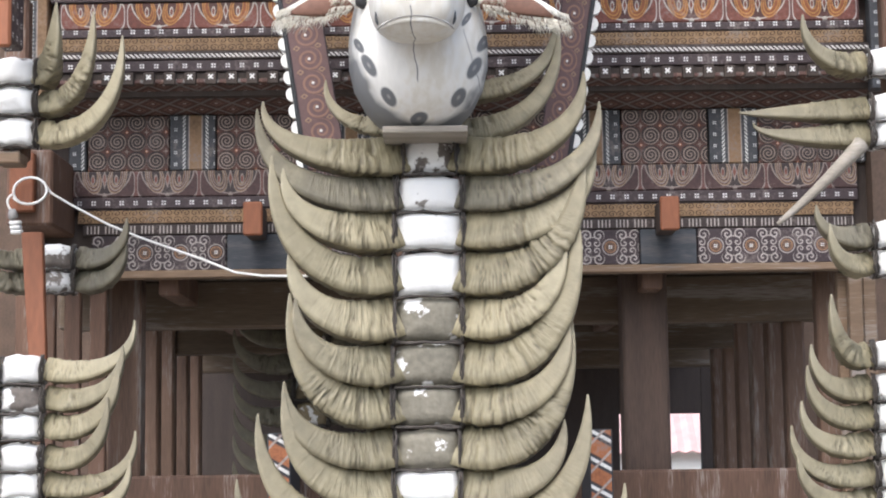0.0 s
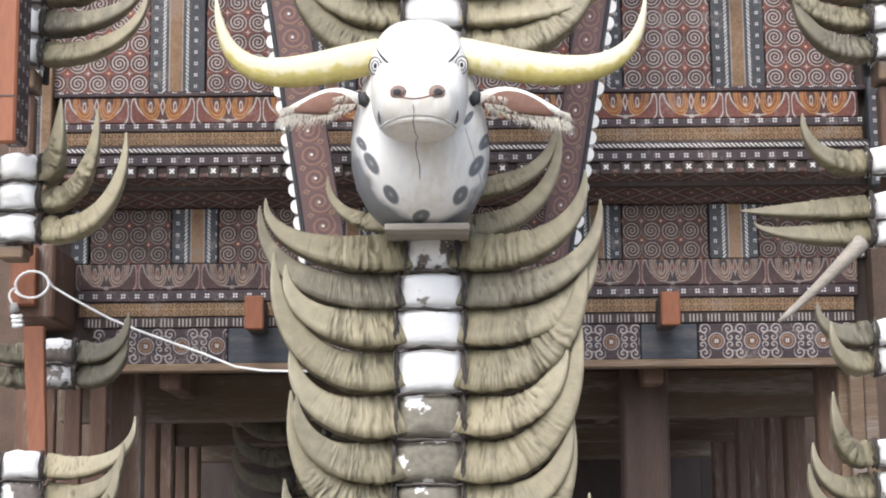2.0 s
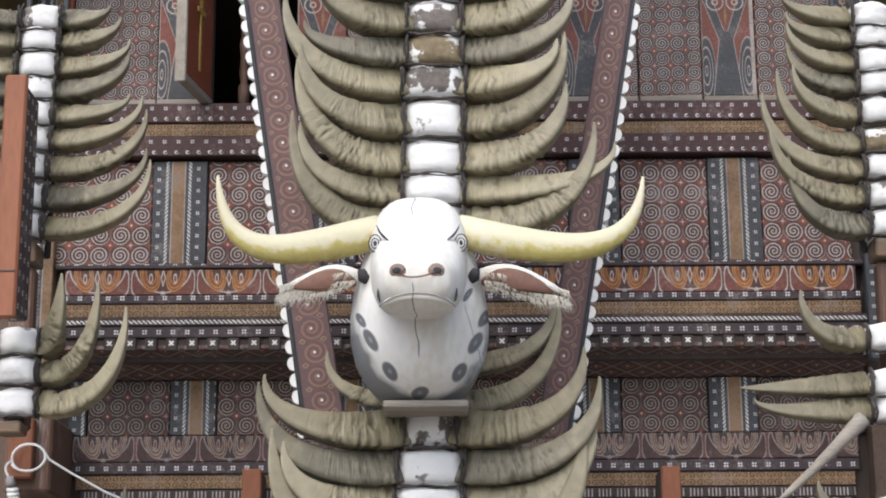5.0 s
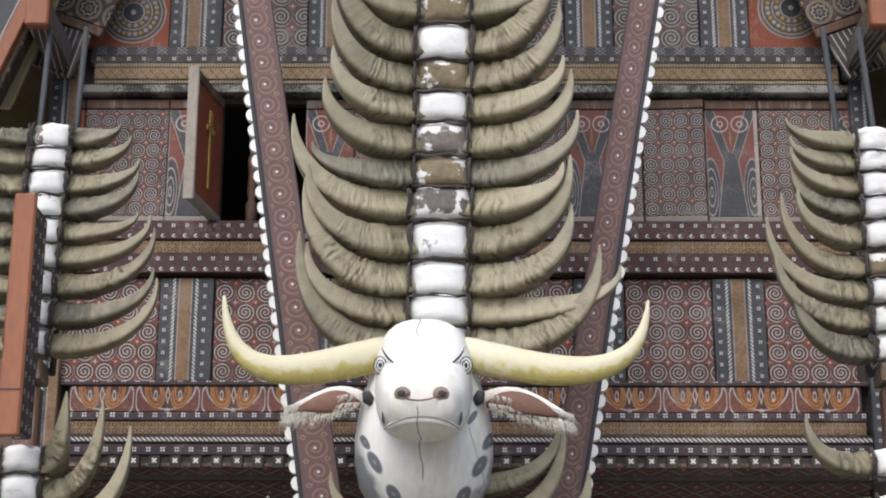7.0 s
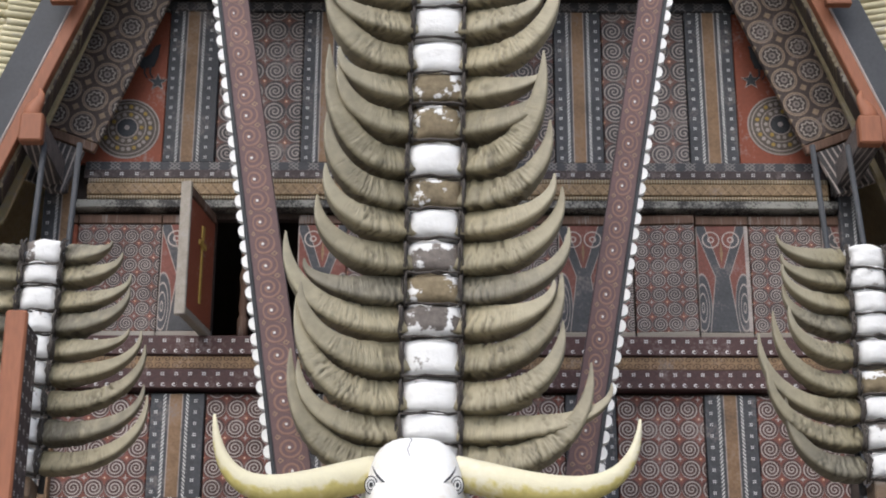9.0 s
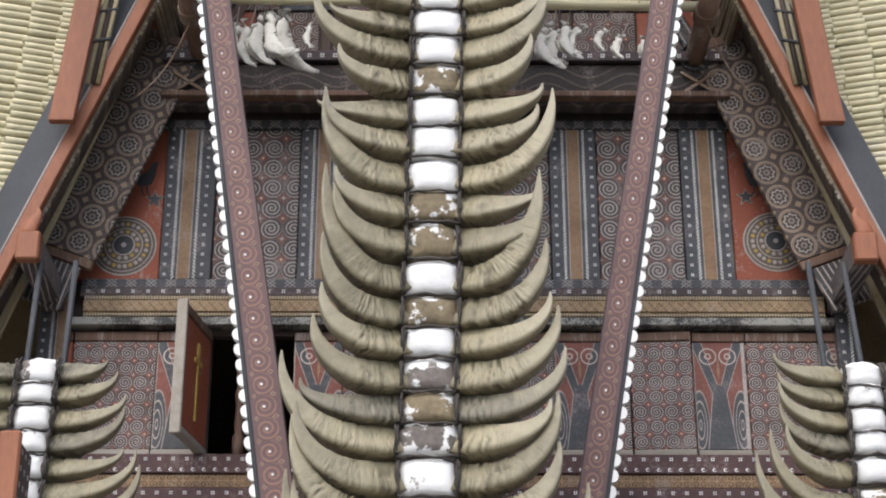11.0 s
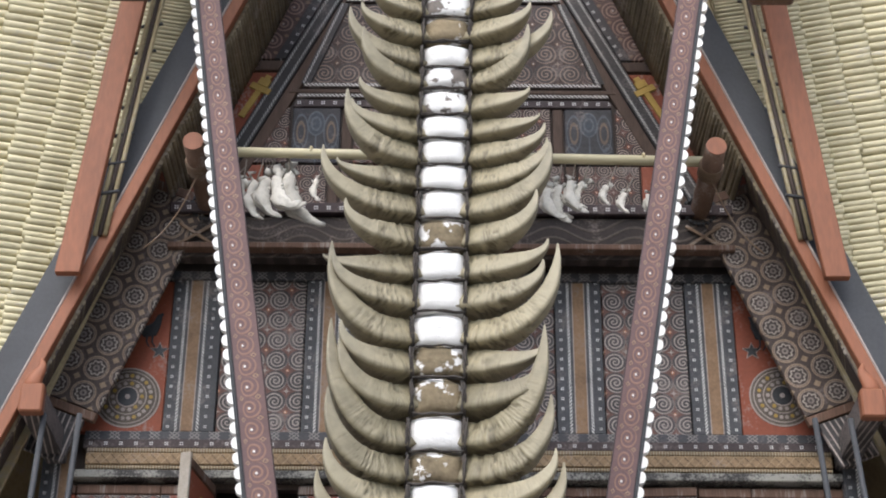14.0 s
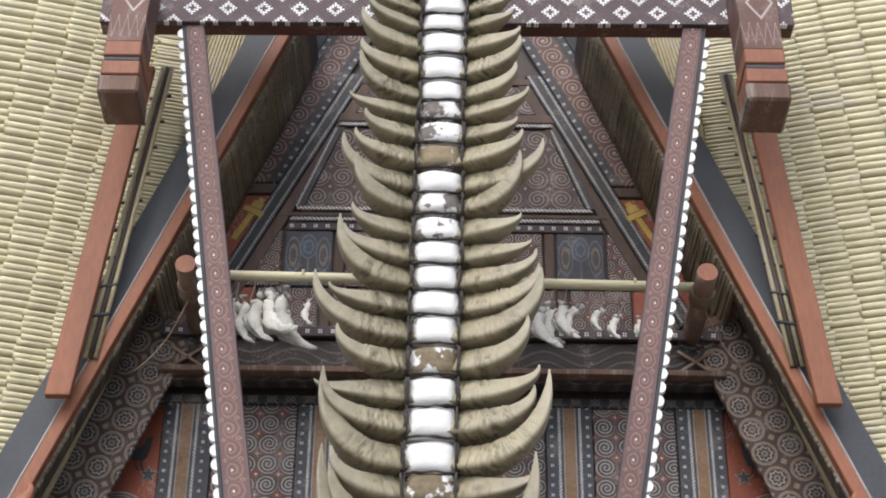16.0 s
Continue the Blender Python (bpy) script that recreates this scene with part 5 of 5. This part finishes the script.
for s, x, top in ((-1, -1.585, 4.30), (1, 1.665, 4.30)):
    ps = thing("horn_post", (x, 6.5, 0), "pair of dark upright poles carrying the corner horns", "post", "horn posts")
    part("pole", cylinder((x - 0.075, 6.46, 3.36), (x - 0.10, 6.74, 4.93), 0.013, None, 8), M["black"], ps)
    part("pole", cylinder((x + 0.075, 6.46, 3.36), (x + 0.05, 6.74, 4.93), 0.013, None, 8), M["black"], ps)
    part("stub", box(x - 0.055, x + 0.055, 6.36, 6.5, 3.32, 3.40, 0.006), M["plank"], ps)
    part("post", box(x - 0.05, x + 0.05, 6.44, 6.52, 0, 1.98, 0.01), M["brown"], ps)
    part("post", box(x - 0.045, x + 0.045, 6.40, 6.48, 2.70, 3.31, 0.01), M["brown"], ps)
    part("stub", box(x - 0.045, x + 0.045, 6.30, 6.42, 2.67, 2.715, 0.006), M["plank"], ps)
# projecting orange timber beside the corner horns, with a dark dotted cheek
tm = thing("corner_timber", (-1.60, 6.2, 3.05), "orange painted timber end with a dark dotted cheek", "timber")
part("end_face", box(-1.588, -1.507, 6.00, 6.03, 3.03, 3.93, 0.008), M["orange"], tm)
part("seam", box(-1.583, -1.512, 5.997, 6.0, 3.195, 3.20, 0), M["black"], tm)
part("cheek", box(-1.583, -1.512, 6.032, 6.22, 3.06, 3.90, 0.008), M["dots"], tm)
ot = thing("corner_brace", (-1.70, 7.2, 2.1), "orange brace board below the corner horns", "brace")
part("block", box(-1.79, -1.60, 7.10, 7.60, 2.55, 2.86, 0.01), M["brown"], ot)
part("face", box(-1.765, -1.665, 7.05, 7.10, 2.60, 2.84, 0.006), M["orange"], ot)
part("brace", slab((-1.585, 6.68, 1.93), (-1.520, 6.68, 1.93), (-1.547, 6.70, 2.47), (-1.628, 6.70, 2.47), 0.04), M["orange"], ot)

# ---- carved head ----


def head_paint():
    spots = [(-0.255, 2.905, 0.022, 0.04), (-0.19, 2.80, 0.026, 0.03), (-0.09, 2.735, 0.035, 0.018), (0.045, 2.80, 0.026, 0.03), (0.10, 2.90, 0.022, 0.04), (0.135, 3.00, 0.018, 0.045), (0.075, 3.06, 0.012, 0.03), (-0.29, 2.98, 0.015, 0.03)]
    m = paint("white_painted_wood", (0.72, 0.705, 0.67), spread=0.16, grain=34, bump=0.5, rough=0.65, stretch=(1.2, 1, 0.5), wear=0.42, dust=(0.56, 0.52, 0.44))
    t, b = m.node_tree, m.node_tree.nodes["Principled BSDF"]
    co = t.nodes.new("ShaderNodeTexCoord")
    sep = t.nodes.new("ShaderNodeSeparateXYZ")
    t.links.new(co.outputs["Object"], sep.inputs["Vector"])
    X, Y, Z = (V(t, sep.outputs[k]) for k in "XYZ")
    nz = t.nodes.new("ShaderNodeTexNoise")
    nz.inputs["Scale"].default_value = 9.0
    wob = V(t, nz.outputs["Fac"]) - 0.5
    mask = None
    for cx, cz, rx, rz in spots:
        tilt = (X - cx) + (Z - cz) * (0.5 if cx < -0.1 else -0.5)
        q = ((tilt / (rx * 0.85)) * (tilt / (rx * 0.85)) + ((Z - cz) / rz) * ((Z - cz) / rz)).root()
        q = q.below(1.0, 0.25) * ((q - 0.62).size().below(0.42, 0.3) * 0.3 + 0.7)
        mask = q if mask is None else mask.upper(q)
    # grey-blue painted rim low on the neck
    c = X + 0.075
    rim = ((c * c / (0.235 * 0.235) + (Z - 3.05) * (Z - 3.05) / (0.335 * 0.335)).root() + wob * 0.25).above(0.99, 0.08) * Z.below(2.97, 0.08) * Y.above(5.75, 0.1)
    mask = mask.upper(rim * 0.9)
    # fine tool marks on the far flank of the neck
    hatch = (((X * 0.7 + Z * 1.1 + wob * 0.004) / 0.0085).fract() - 0.5).size().below(0.10, 0.08) * (X - Z * 0.15).above(-0.415, 0.03) * Z.above(2.86, 0.04) * Y.above(5.75, 0.05)
    mask = mask.upper(hatch * 0.45)
    crack3 = (X - 0.085 + (Z - 2.95) * 0.30 + wob * 0.02).size().below(0.0016, 0.0015) * Z.below(3.02, 0.01) * Z.above(2.82, 0.01)
    mask = mask.upper(crack3 * 0.8)
    crack = (X + 0.098 + (Z - 2.95) * 0.12 + (Z * 24.0).sine() * 0.004 + wob * 0.04).size().below(0.0018, 0.0016) * Z.below(3.02, 0.01) * Z.above(2.84, 0.01)
    crack2 = (X + 0.108 + (Z * 21.0).sine() * 0.008 + wob * 0.04).size().below(0.002, 0.002) * Z.above(3.33, 0.01)
    mask = mask.upper(crack).upper(crack2)
    old = b.inputs["Base Color"].links[0].from_socket
    mx = t.nodes.new("ShaderNodeMix")
    mx.data_type = "RGBA"
    t.links.new(mask.socket, mx.inputs["Factor"])
    t.links.new(old, mx.inputs["A"])
    mx.inputs["B"].default_value = (0.13, 0.133, 0.14, 1)
    t.links.new(mx.outputs["Result"], b.inputs["Base Color"])
    return m


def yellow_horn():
    """Yellow paint, mixed toward off-white on the faces that point up, with a ragged edge."""
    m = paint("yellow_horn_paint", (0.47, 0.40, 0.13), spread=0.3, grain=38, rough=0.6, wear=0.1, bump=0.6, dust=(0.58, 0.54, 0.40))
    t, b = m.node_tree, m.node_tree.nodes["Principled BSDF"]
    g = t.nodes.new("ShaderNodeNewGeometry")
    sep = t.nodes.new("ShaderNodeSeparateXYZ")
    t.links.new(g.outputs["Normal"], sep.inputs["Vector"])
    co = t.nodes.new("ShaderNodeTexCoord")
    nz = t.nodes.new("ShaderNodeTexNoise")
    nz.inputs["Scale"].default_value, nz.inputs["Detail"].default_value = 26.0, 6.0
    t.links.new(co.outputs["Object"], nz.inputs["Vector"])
    # off-white share grows as the surface normal turns up, broken by noise
    overlay = (V(t, sep.outputs["Z"]) + (V(t, nz.outputs["Fac"]) - 0.5) * 1.1).above(-0.16, 0.22)
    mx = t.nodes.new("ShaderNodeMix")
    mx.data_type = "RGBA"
    t.links.new((overlay * 0.62).socket, mx.inputs["Factor"])
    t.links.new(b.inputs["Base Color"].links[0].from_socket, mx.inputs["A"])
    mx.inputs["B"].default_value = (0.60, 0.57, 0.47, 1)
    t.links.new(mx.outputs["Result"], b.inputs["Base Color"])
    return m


HX = -0.092
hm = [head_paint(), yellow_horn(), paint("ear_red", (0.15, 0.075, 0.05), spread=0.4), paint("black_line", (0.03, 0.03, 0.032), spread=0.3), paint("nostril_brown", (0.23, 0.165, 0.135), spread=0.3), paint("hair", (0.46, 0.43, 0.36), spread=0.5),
      paint("eye_white", (0.70, 0.69, 0.66), spread=0.1), paint("lip_grey", (0.30, 0.285, 0.265), spread=0.4)]
hd = bmesh.new()


def rings(bm, secs, mat, n=28, power=2.3):
    """Loft of superellipse sections (centre, half width, half height, axis y or z)."""
    rs = []
    for c, hw, hh, axis in secs:
        r = []
        for k in range(n):
            a = 2 * math.pi * k / n
            ca, sa = math.cos(a), math.sin(a)
            p, q = math.copysign(abs(ca) ** (2 / power), ca) * hw, math.copysign(abs(sa) ** (2 / power), sa) * hh
            r.append(bm.verts.new((c[0] + p, c[1], c[2] + q) if axis == "y" else (c[0] + p, c[1] + q, c[2])))
        rs.append(r)
    for i in range(len(rs) - 1):
        for k in range(n):
            f = bm.faces.new((rs[i][k], rs[i][(k + 1) % n], rs[i + 1][(k + 1) % n], rs[i + 1][k]))
            f.smooth, f.material_index = True, mat
    for r in (rs[0], rs[-1]):
        f = bm.faces.new(r)
        f.material_index = mat
        f.smooth = True


def joined(bm, b, mat):
    for f in b.faces:
        f.material_index, f.smooth = mat, True
    me = bpy.data.meshes.new("tmp")
    b.to_mesh(me)
    b.free()
    bm.from_mesh(me)
    bpy.data.meshes.remove(me)


# neck and chest
rings(hd, [((HX, 6.05, 2.715), 0.10, 0.10, "z"), ((HX, 6.04, 2.73), 0.135, 0.14, "z"), ((HX, 6.02, 2.78), 0.185, 0.19, "z"), ((HX, 6.01, 2.85), 0.222, 0.23, "z"), ((HX, 6.01, 2.93), 0.24, 0.255, "z"),
           ((HX, 6.02, 3.02), 0.242, 0.27, "z"), ((HX, 6.03, 3.12), 0.228, 0.26, "z"), ((HX, 6.04, 3.24), 0.195, 0.22, "z"), ((HX, 6.05, 3.34), 0.15, 0.15, "z")], 0, 32, 2.2)
# face
rings(hd, [((HX, 5.475, 3.055), 0.075, 0.030, "y"), ((HX, 5.48, 3.05), 0.098, 0.052, "y"), ((HX, 5.50, 3.04), 0.114, 0.070, "y"), ((HX, 5.54, 3.035), 0.124, 0.086, "y"), ((HX, 5.60, 3.045), 0.136, 0.108, "y"), ((HX, 5.68, 3.085), 0.150, 0.140, "y"),
           ((HX, 5.76, 3.135), 0.160, 0.175, "y"), ((HX, 5.83, 3.175), 0.166, 0.205, "y"), ((HX, 5.90, 3.205), 0.168, 0.222, "y"), ((HX, 5.97, 3.225), 0.165, 0.222, "y"), ((HX, 6.05, 3.235), 0.150, 0.20, "y"), ((HX, 6.12, 3.22), 0.10, 0.14, "y")], 0, 36, 2.7)
# nostrils, lips, eyes
for s in (-1, 1):
    nx = HX + s * 0.062
    b = tube([(nx + 0.020 * math.cos(a), 5.478 - 0.004 * math.sin(a), 3.060 + 0.017 * math.sin(a)) for a in (2 * math.pi * i / 16 for i in range(17))], [0.008] * 17, 6)
    joined(hd, b, 4)
    rings(hd, [((nx, 5.4665, 3.062), 0.013, 0.010, "y"), ((nx, 5.468, 3.062), 0.019, 0.015, "y"), ((nx, 5.50, 3.062), 0.019, 0.015, "y")], 4, 16, 2)
    rings(hd, [((nx + s * 0.003, 5.4640, 3.060), 0.010, 0.007, "y"), ((nx + s * 0.003, 5.4655, 3.060), 0.014, 0.010, "y"), ((nx, 5.50, 3.060), 0.014, 0.010, "y")], 3, 16, 2)
    ex = HX + s * 0.1445
    rings(hd, [((ex, 5.717, 3.215), 0.006, 0.008, "y"), ((ex, 5.721, 3.215), 0.019, 0.027, "y"), ((ex, 5.80, 3.215), 0.022, 0.03, "y")], 6, 16, 2)
    rings(hd, [((ex, 5.712, 3.215), 0.004, 0.005, "y"), ((ex, 5.714, 3.215), 0.006, 0.009, "y"), ((ex, 5.75, 3.215), 0.006, 0.009, "y")], 3, 12, 2)
    for rr in (0.021, 0.012):
        b = tube([(ex + rr * math.cos(a), 5.7175, 3.215 + rr * 1.45 * math.sin(a)) for a in (2 * math.pi * i / 18 for i in range(19))], [0.0019] * 19, 5)
        joined(hd, b, 3)
    joined(hd, tube(bezier((ex - s * 0.050, 5.692, 3.215), (ex - s * 0.025, 5.694, 3.232), (ex - s * 0.012, 5.708, 3.252), (ex - s * 0.004, 5.730, 3.282), 8), [0.001, 0.003, 0.004, 0.0042, 0.004, 0.0035, 0.003, 0.002, 0.001], 6), 3)
    joined(hd, tube(bezier((HX + s * 0.120, 5.53, 2.970), (HX + s * 0.126, 5.54, 2.985), (HX + s * 0.128, 5.55, 3.0), (HX + s * 0.128, 5.56, 3.02), 6), [0.002, 0.004, 0.005, 0.005, 0.004, 0.003, 0.002], 6), 3)
    # ears: a leaf-shaped shell, its red hollow and a hair fringe
    tipx, tipz = (-0.565, 3.085) if s < 0 else (0.412, 3.062)
    ear0 = (HX + s * 0.185, 5.90, 3.135)
    shell = tube(bezier(ear0, (ear0[0] + s * 0.09, 5.86, 3.165), (tipx - s * 0.16, 5.84, 3.150), (tipx, 5.84, tipz), 10), [0.020, 0.022, 0.025, 0.028, 0.030, 0.030, 0.028, 0.024, 0.019, 0.013, 0.004], 10, None, 0.35)
    joined(hd, shell, 0)
    hollow = tube(bezier((ear0[0] + s * 0.03, 5.865, 3.112), (ear0[0] + s * 0.10, 5.825, 3.124), (tipx - s * 0.15, 5.81, 3.110), (tipx - s * 0.05, 5.815, tipz + 0.002), 8), [0.010, 0.026, 0.036, 0.040, 0.040, 0.036, 0.030, 0.020, 0.006], 8, None, 0.3)
    joined(hd, hollow, 2)
    hair = bmesh.new()
    for k in range(420):
        q = 0.10 + 0.92 * random.random() ** 0.75
        bx = ear0[0] + (tipx - ear0[0]) * q
        edge_z = ear0[2] + (tipz - ear0[2]) * q - 0.022 + 0.012 * math.sin(q * 3.0) + random.choice((0.0, 0.0, -0.028 * math.sin(min(1.0, q) * 3.0), 0.03))
        fall = random.uniform(0.012, 0.032) + 0.034 * q * random.random()
        tube([(bx, 5.822, edge_z), (bx + s * random.uniform(-0.004, 0.012), 5.816, edge_z - fall * 0.5), (bx + s * random.uniform(-0.008, 0.024), 5.82, edge_z - fall)], [0.0014, 0.0011, 0.0004], 4, hair)
    joined(hd, hair, 5)
    joined(hd, tube([(ear0[0] - s * 0.015, 5.87, 3.115), (ear0[0] + s * 0.005, 5.85, 3.13), (ear0[0] + s * 0.012, 5.85, 3.155)], [0.014, 0.021, 0.014], 8), 3)
    # painted horns
    hx0 = HX + s * 0.135
    tx, tz = (-0.785, 3.487) if s < 0 else (0.684, 3.472)
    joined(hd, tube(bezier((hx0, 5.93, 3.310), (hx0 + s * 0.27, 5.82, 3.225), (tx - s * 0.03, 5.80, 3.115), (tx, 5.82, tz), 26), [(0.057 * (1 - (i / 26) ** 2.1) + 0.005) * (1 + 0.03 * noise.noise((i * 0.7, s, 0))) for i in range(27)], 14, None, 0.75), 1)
# lips, mouth line, nose rope
joined(hd, tube(bezier((HX - 0.115, 5.545, 2.960), (HX - 0.07, 5.487, 2.990), (HX + 0.07, 5.487, 2.990), (HX + 0.115, 5.545, 2.960), 12), [0.006, 0.010, 0.012, 0.013, 0.014, 0.014, 0.014, 0.014, 0.014, 0.013, 0.012, 0.010, 0.006], 8), 0)
joined(hd, tube(bezier((HX - 0.122, 5.533, 2.955), (HX - 0.075, 5.468, 3.0), (HX + 0.075, 5.468, 3.0), (HX + 0.122, 5.533, 2.955), 12), [0.0024] * 13, 6), 7)
joined(hd, tube(bezier((HX - 0.055, 5.462, 3.044), (HX - 0.02, 5.456, 3.028), (HX + 0.02, 5.456, 3.034), (HX + 0.058, 5.462, 3.052), 8), [0.003] * 9, 6), 2)
bmesh.ops.recalc_face_normals(hd, faces=hd.faces)
head = link("carved_buffalo_head", hd, hm)
tagged(head, "white painted carved buffalo head with yellow horns on the pillar", "statue")
tagged(link("head_shelf", box(-0.215, 0.075, 5.90, 6.2, 2.688, 2.712, 0.004), M["grey"]), "small weathered plank shelf under the carved head", "shelf")

# ---- pegs, cable, loose bone ----
for x in (-0.805, 0.925):
    p = thing("square_peg", (x, 7.3, 2.53), "orange painted square peg through a dark beam", "peg", "square pegs")
    part("shank", box(x - 0.036, x + 0.036, 7.285, 7.49, 2.522, 2.652, 0.004), M["dark"], p)
    part("end_face", box(x - 0.040, x + 0.040, 7.26, 7.284, 2.517, 2.658, 0.006), M["orange"], p)
cb = thing("cable", (-1.7, 7.0, 2.7), "loose white cable with a loop and a lamp plug", "cable")
loop = [(-1.67 + 0.070 * math.cos(a), 7.0 + 0.008 * a, 2.675 + 0.056 * math.sin(a)) for a in (2 * math.pi * i / 20 - 2.6 for i in range(22))]
part("loop", tube(loop, [0.0055] * 22, 6), M["cable"], cb)
lead = [(-1.62, 7.02, 2.715), (-1.589, 7.02, 2.669), (-1.50, 7.01, 2.615), (-1.356, 7.0, 2.536), (-1.23, 6.99, 2.482), (-1.107, 6.98, 2.436), (-0.97, 6.95, 2.385), (-0.837, 6.92, 2.328), (-0.72, 6.85, 2.305), (-0.60, 6.78, 2.295), (-0.50, 6.72, 2.29)]
part("lead", tube(lead, [0.0052] * len(lead), 6), M["cable"], cb)
part("lead", tube(bezier((-1.735, 6.99, 2.66), (-1.77, 6.99, 2.64), (-1.75, 6.99, 2.61), (-1.737, 6.99, 2.59), 6), [0.005] * 7, 6), M["cable"], cb)
part("plug", tube([(-1.735, 6.99, 2.60), (-1.734, 6.99, 2.585), (-1.73, 6.99, 2.566), (-1.728, 6.99, 2.56)], [0.012, 0.018, 0.020, 0.014], 10), M["lip"], cb, "grey lamp socket")
for k, z in enumerate((2.545, 2.527, 2.509)):
    part("lamp_turn", tube([(-1.722 + 0.003 * k + 0.017 * math.cos(a), 6.99 + 0.017 * math.sin(a), z + 0.004 * math.sin(a)) for a in (2 * math.pi * i / 10 for i in range(11))], [0.0095] * 11, 6), M["cable"], cb)
lb = tube(bezier((1.50, 6.30, 2.70), (1.42, 6.28, 2.62), (1.30, 6.26, 2.50), (1.178, 6.25, 2.405), 10), [0.032, 0.030, 0.026, 0.024, 0.022, 0.02, 0.018, 0.016, 0.014, 0.012, 0.007], 8)
tagged(link("loose_bone", lb, M["grey"]), "bleached grey bone dangling beside the corner horns", "bone")

# ---- under the floor ----
fl = thing("floor", (0, 11, 2.4), "underside of the plank floor on dark joists", "floor", kind="structure")
part("boards", box(-1.80, 1.86, 7.58, 15, 2.42, 2.46, 0), M["ceiling"], fl)
for k, y in enumerate((8.15, 10.2, 12.4, 14.6)):
    part("joist", box(-1.80, 1.86, y, y + 0.14, 2.20, 2.42, 0.01), M["joist"], fl)
for x in (-1.2, 0.88):
    part("sleeper", box(x - 0.045, x + 0.045, 7.58, 15, 2.30, 2.42, 0.008), M["brown"], fl)


def stilt(x, y, w, top, label="square brown timber stilt under the house", mat="stilt"):
    tagged(link("stilt", box(x - w / 2, x + w / 2, y - w / 2, y + w / 2, 0, top, 0.012), M[mat]), label, "post", "stilts under the house")


stilt(0.865, 7.85, 0.20, 2.40, "broad dark brown timber stilt, its colour lowered for shade", "post_brown")
stilt(-1.42, 7.82, 0.14, 2.40)
stilt(1.66, 7.75, 0.10, 2.40)
for k in range(6):
    stilt(1.605 + k * 0.010, 8.25 + k * 0.52, 0.095, 2.42)
    stilt(-1.60 - k * 0.012, 8.35 + k * 0.62, 0.12, 2.42)
for k, x in enumerate((-1.82, -1.72, -1.61, -1.50)):
    tagged(link("batten", box(x - 0.035, x + 0.035, 7.55, 7.60, 0.5, 2.38, 0.005), M["brown"]), "upright brown batten beside the corner", "batten", "battens")
for k, x in enumerate((1.735, 1.80, 1.70)):
    tagged(link("batten", box(x - 0.03, x + 0.03, 7.5 + 0.03 * k, 7.55 + 0.03 * k, 0.5, 2.36, 0.005), M["plank"]), "upright brown batten beside the corner", "batten", "battens")
tagged(link("tie_rail", box(-1.50, 1.70, 7.62, 7.72, 1.26, 1.53, 0.01), M["brown"]), "broad brown rail tying the front stilts", "rail", kind="structure")
for x0, x1 in ((-0.735, -0.64), (0.56, 0.655)):
    bd = thing("carved_board", ((x0 + x1) / 2, 7.2, 1.3), "small carved board end in orange and white", "board", "carved board ends")
    part("board", box(x0, x1, 7.16, 7.6, 1.20, 1.70, 0.006), M["black"], bd)
    part("carving", slab((x0 + 0.006, 7.157, 1.25), (x1 - 0.006, 7.157, 1.25), (x1 - 0.006, 7.157, 1.695), (x0 + 0.006, 7.157, 1.695), 0.006, 0), M["flame_end"], bd)
# horns stored on an inner post, in the dark
ip = thing("inner_post", (-0.70, 8.6, 0), "dark inner post hung with buffalo horns", "post")
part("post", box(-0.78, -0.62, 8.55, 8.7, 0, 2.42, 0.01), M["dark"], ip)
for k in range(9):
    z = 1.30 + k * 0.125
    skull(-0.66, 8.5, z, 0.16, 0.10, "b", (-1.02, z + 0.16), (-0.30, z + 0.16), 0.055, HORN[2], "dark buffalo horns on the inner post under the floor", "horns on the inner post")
# far wall with an opening onto a neighbour's roof
bw = thing("wall_back", (0, 13.6, 0), "dark rear screen of boards under the house", "wall", kind="structure")
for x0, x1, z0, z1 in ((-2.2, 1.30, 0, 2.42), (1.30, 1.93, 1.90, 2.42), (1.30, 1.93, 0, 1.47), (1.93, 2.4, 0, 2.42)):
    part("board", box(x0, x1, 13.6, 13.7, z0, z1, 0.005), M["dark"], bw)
nb = thing("neighbour_house", (5, 30, 0), "neighbouring house with a faded pink corrugated roof", "house")
part("wall", box(0.5, 9, 30, 34, 0, 1.62, 0), M["pearl"], nb)
cr = bmesh.new()
prev = None
for i in range(161):
    x = 0.3 + i * 0.055
    dz = 0.02 * math.cos(i * math.pi / 2)
    cur = [cr.verts.new((x, 29.7, 1.62 + dz)), cr.verts.new((x, 33, 4.6 + dz))]
    if prev:
        cr.faces.new((prev[0], cur[0], cur[1], prev[1]))
    prev = cur
ext = bmesh.ops.extrude_face_region(cr, geom=cr.faces[:])
bmesh.ops.translate(cr, verts=[v for v in ext["geom"] if isinstance(v, bmesh.types.BMVert)], vec=(0, 0.01, -0.02))
bmesh.ops.recalc_face_normals(cr, faces=cr.faces)
part("roof", cr, M["pink_roof"], nb)

# plain wings that close the place at both sides, in the roof's shade
for s in (-1, 1):
    x0, x1 = sorted((GX + s * (2.4 if s > 0 else 1.84), GX + s * 4.6))
    tagged(link("wall_wing", box(x0, x1 + (4 if s > 0 else 0), 15.2, 15.3, 0, 6.0, 0), M["wall"]), "dark plank wall beside the house", "wall", kind="structure")
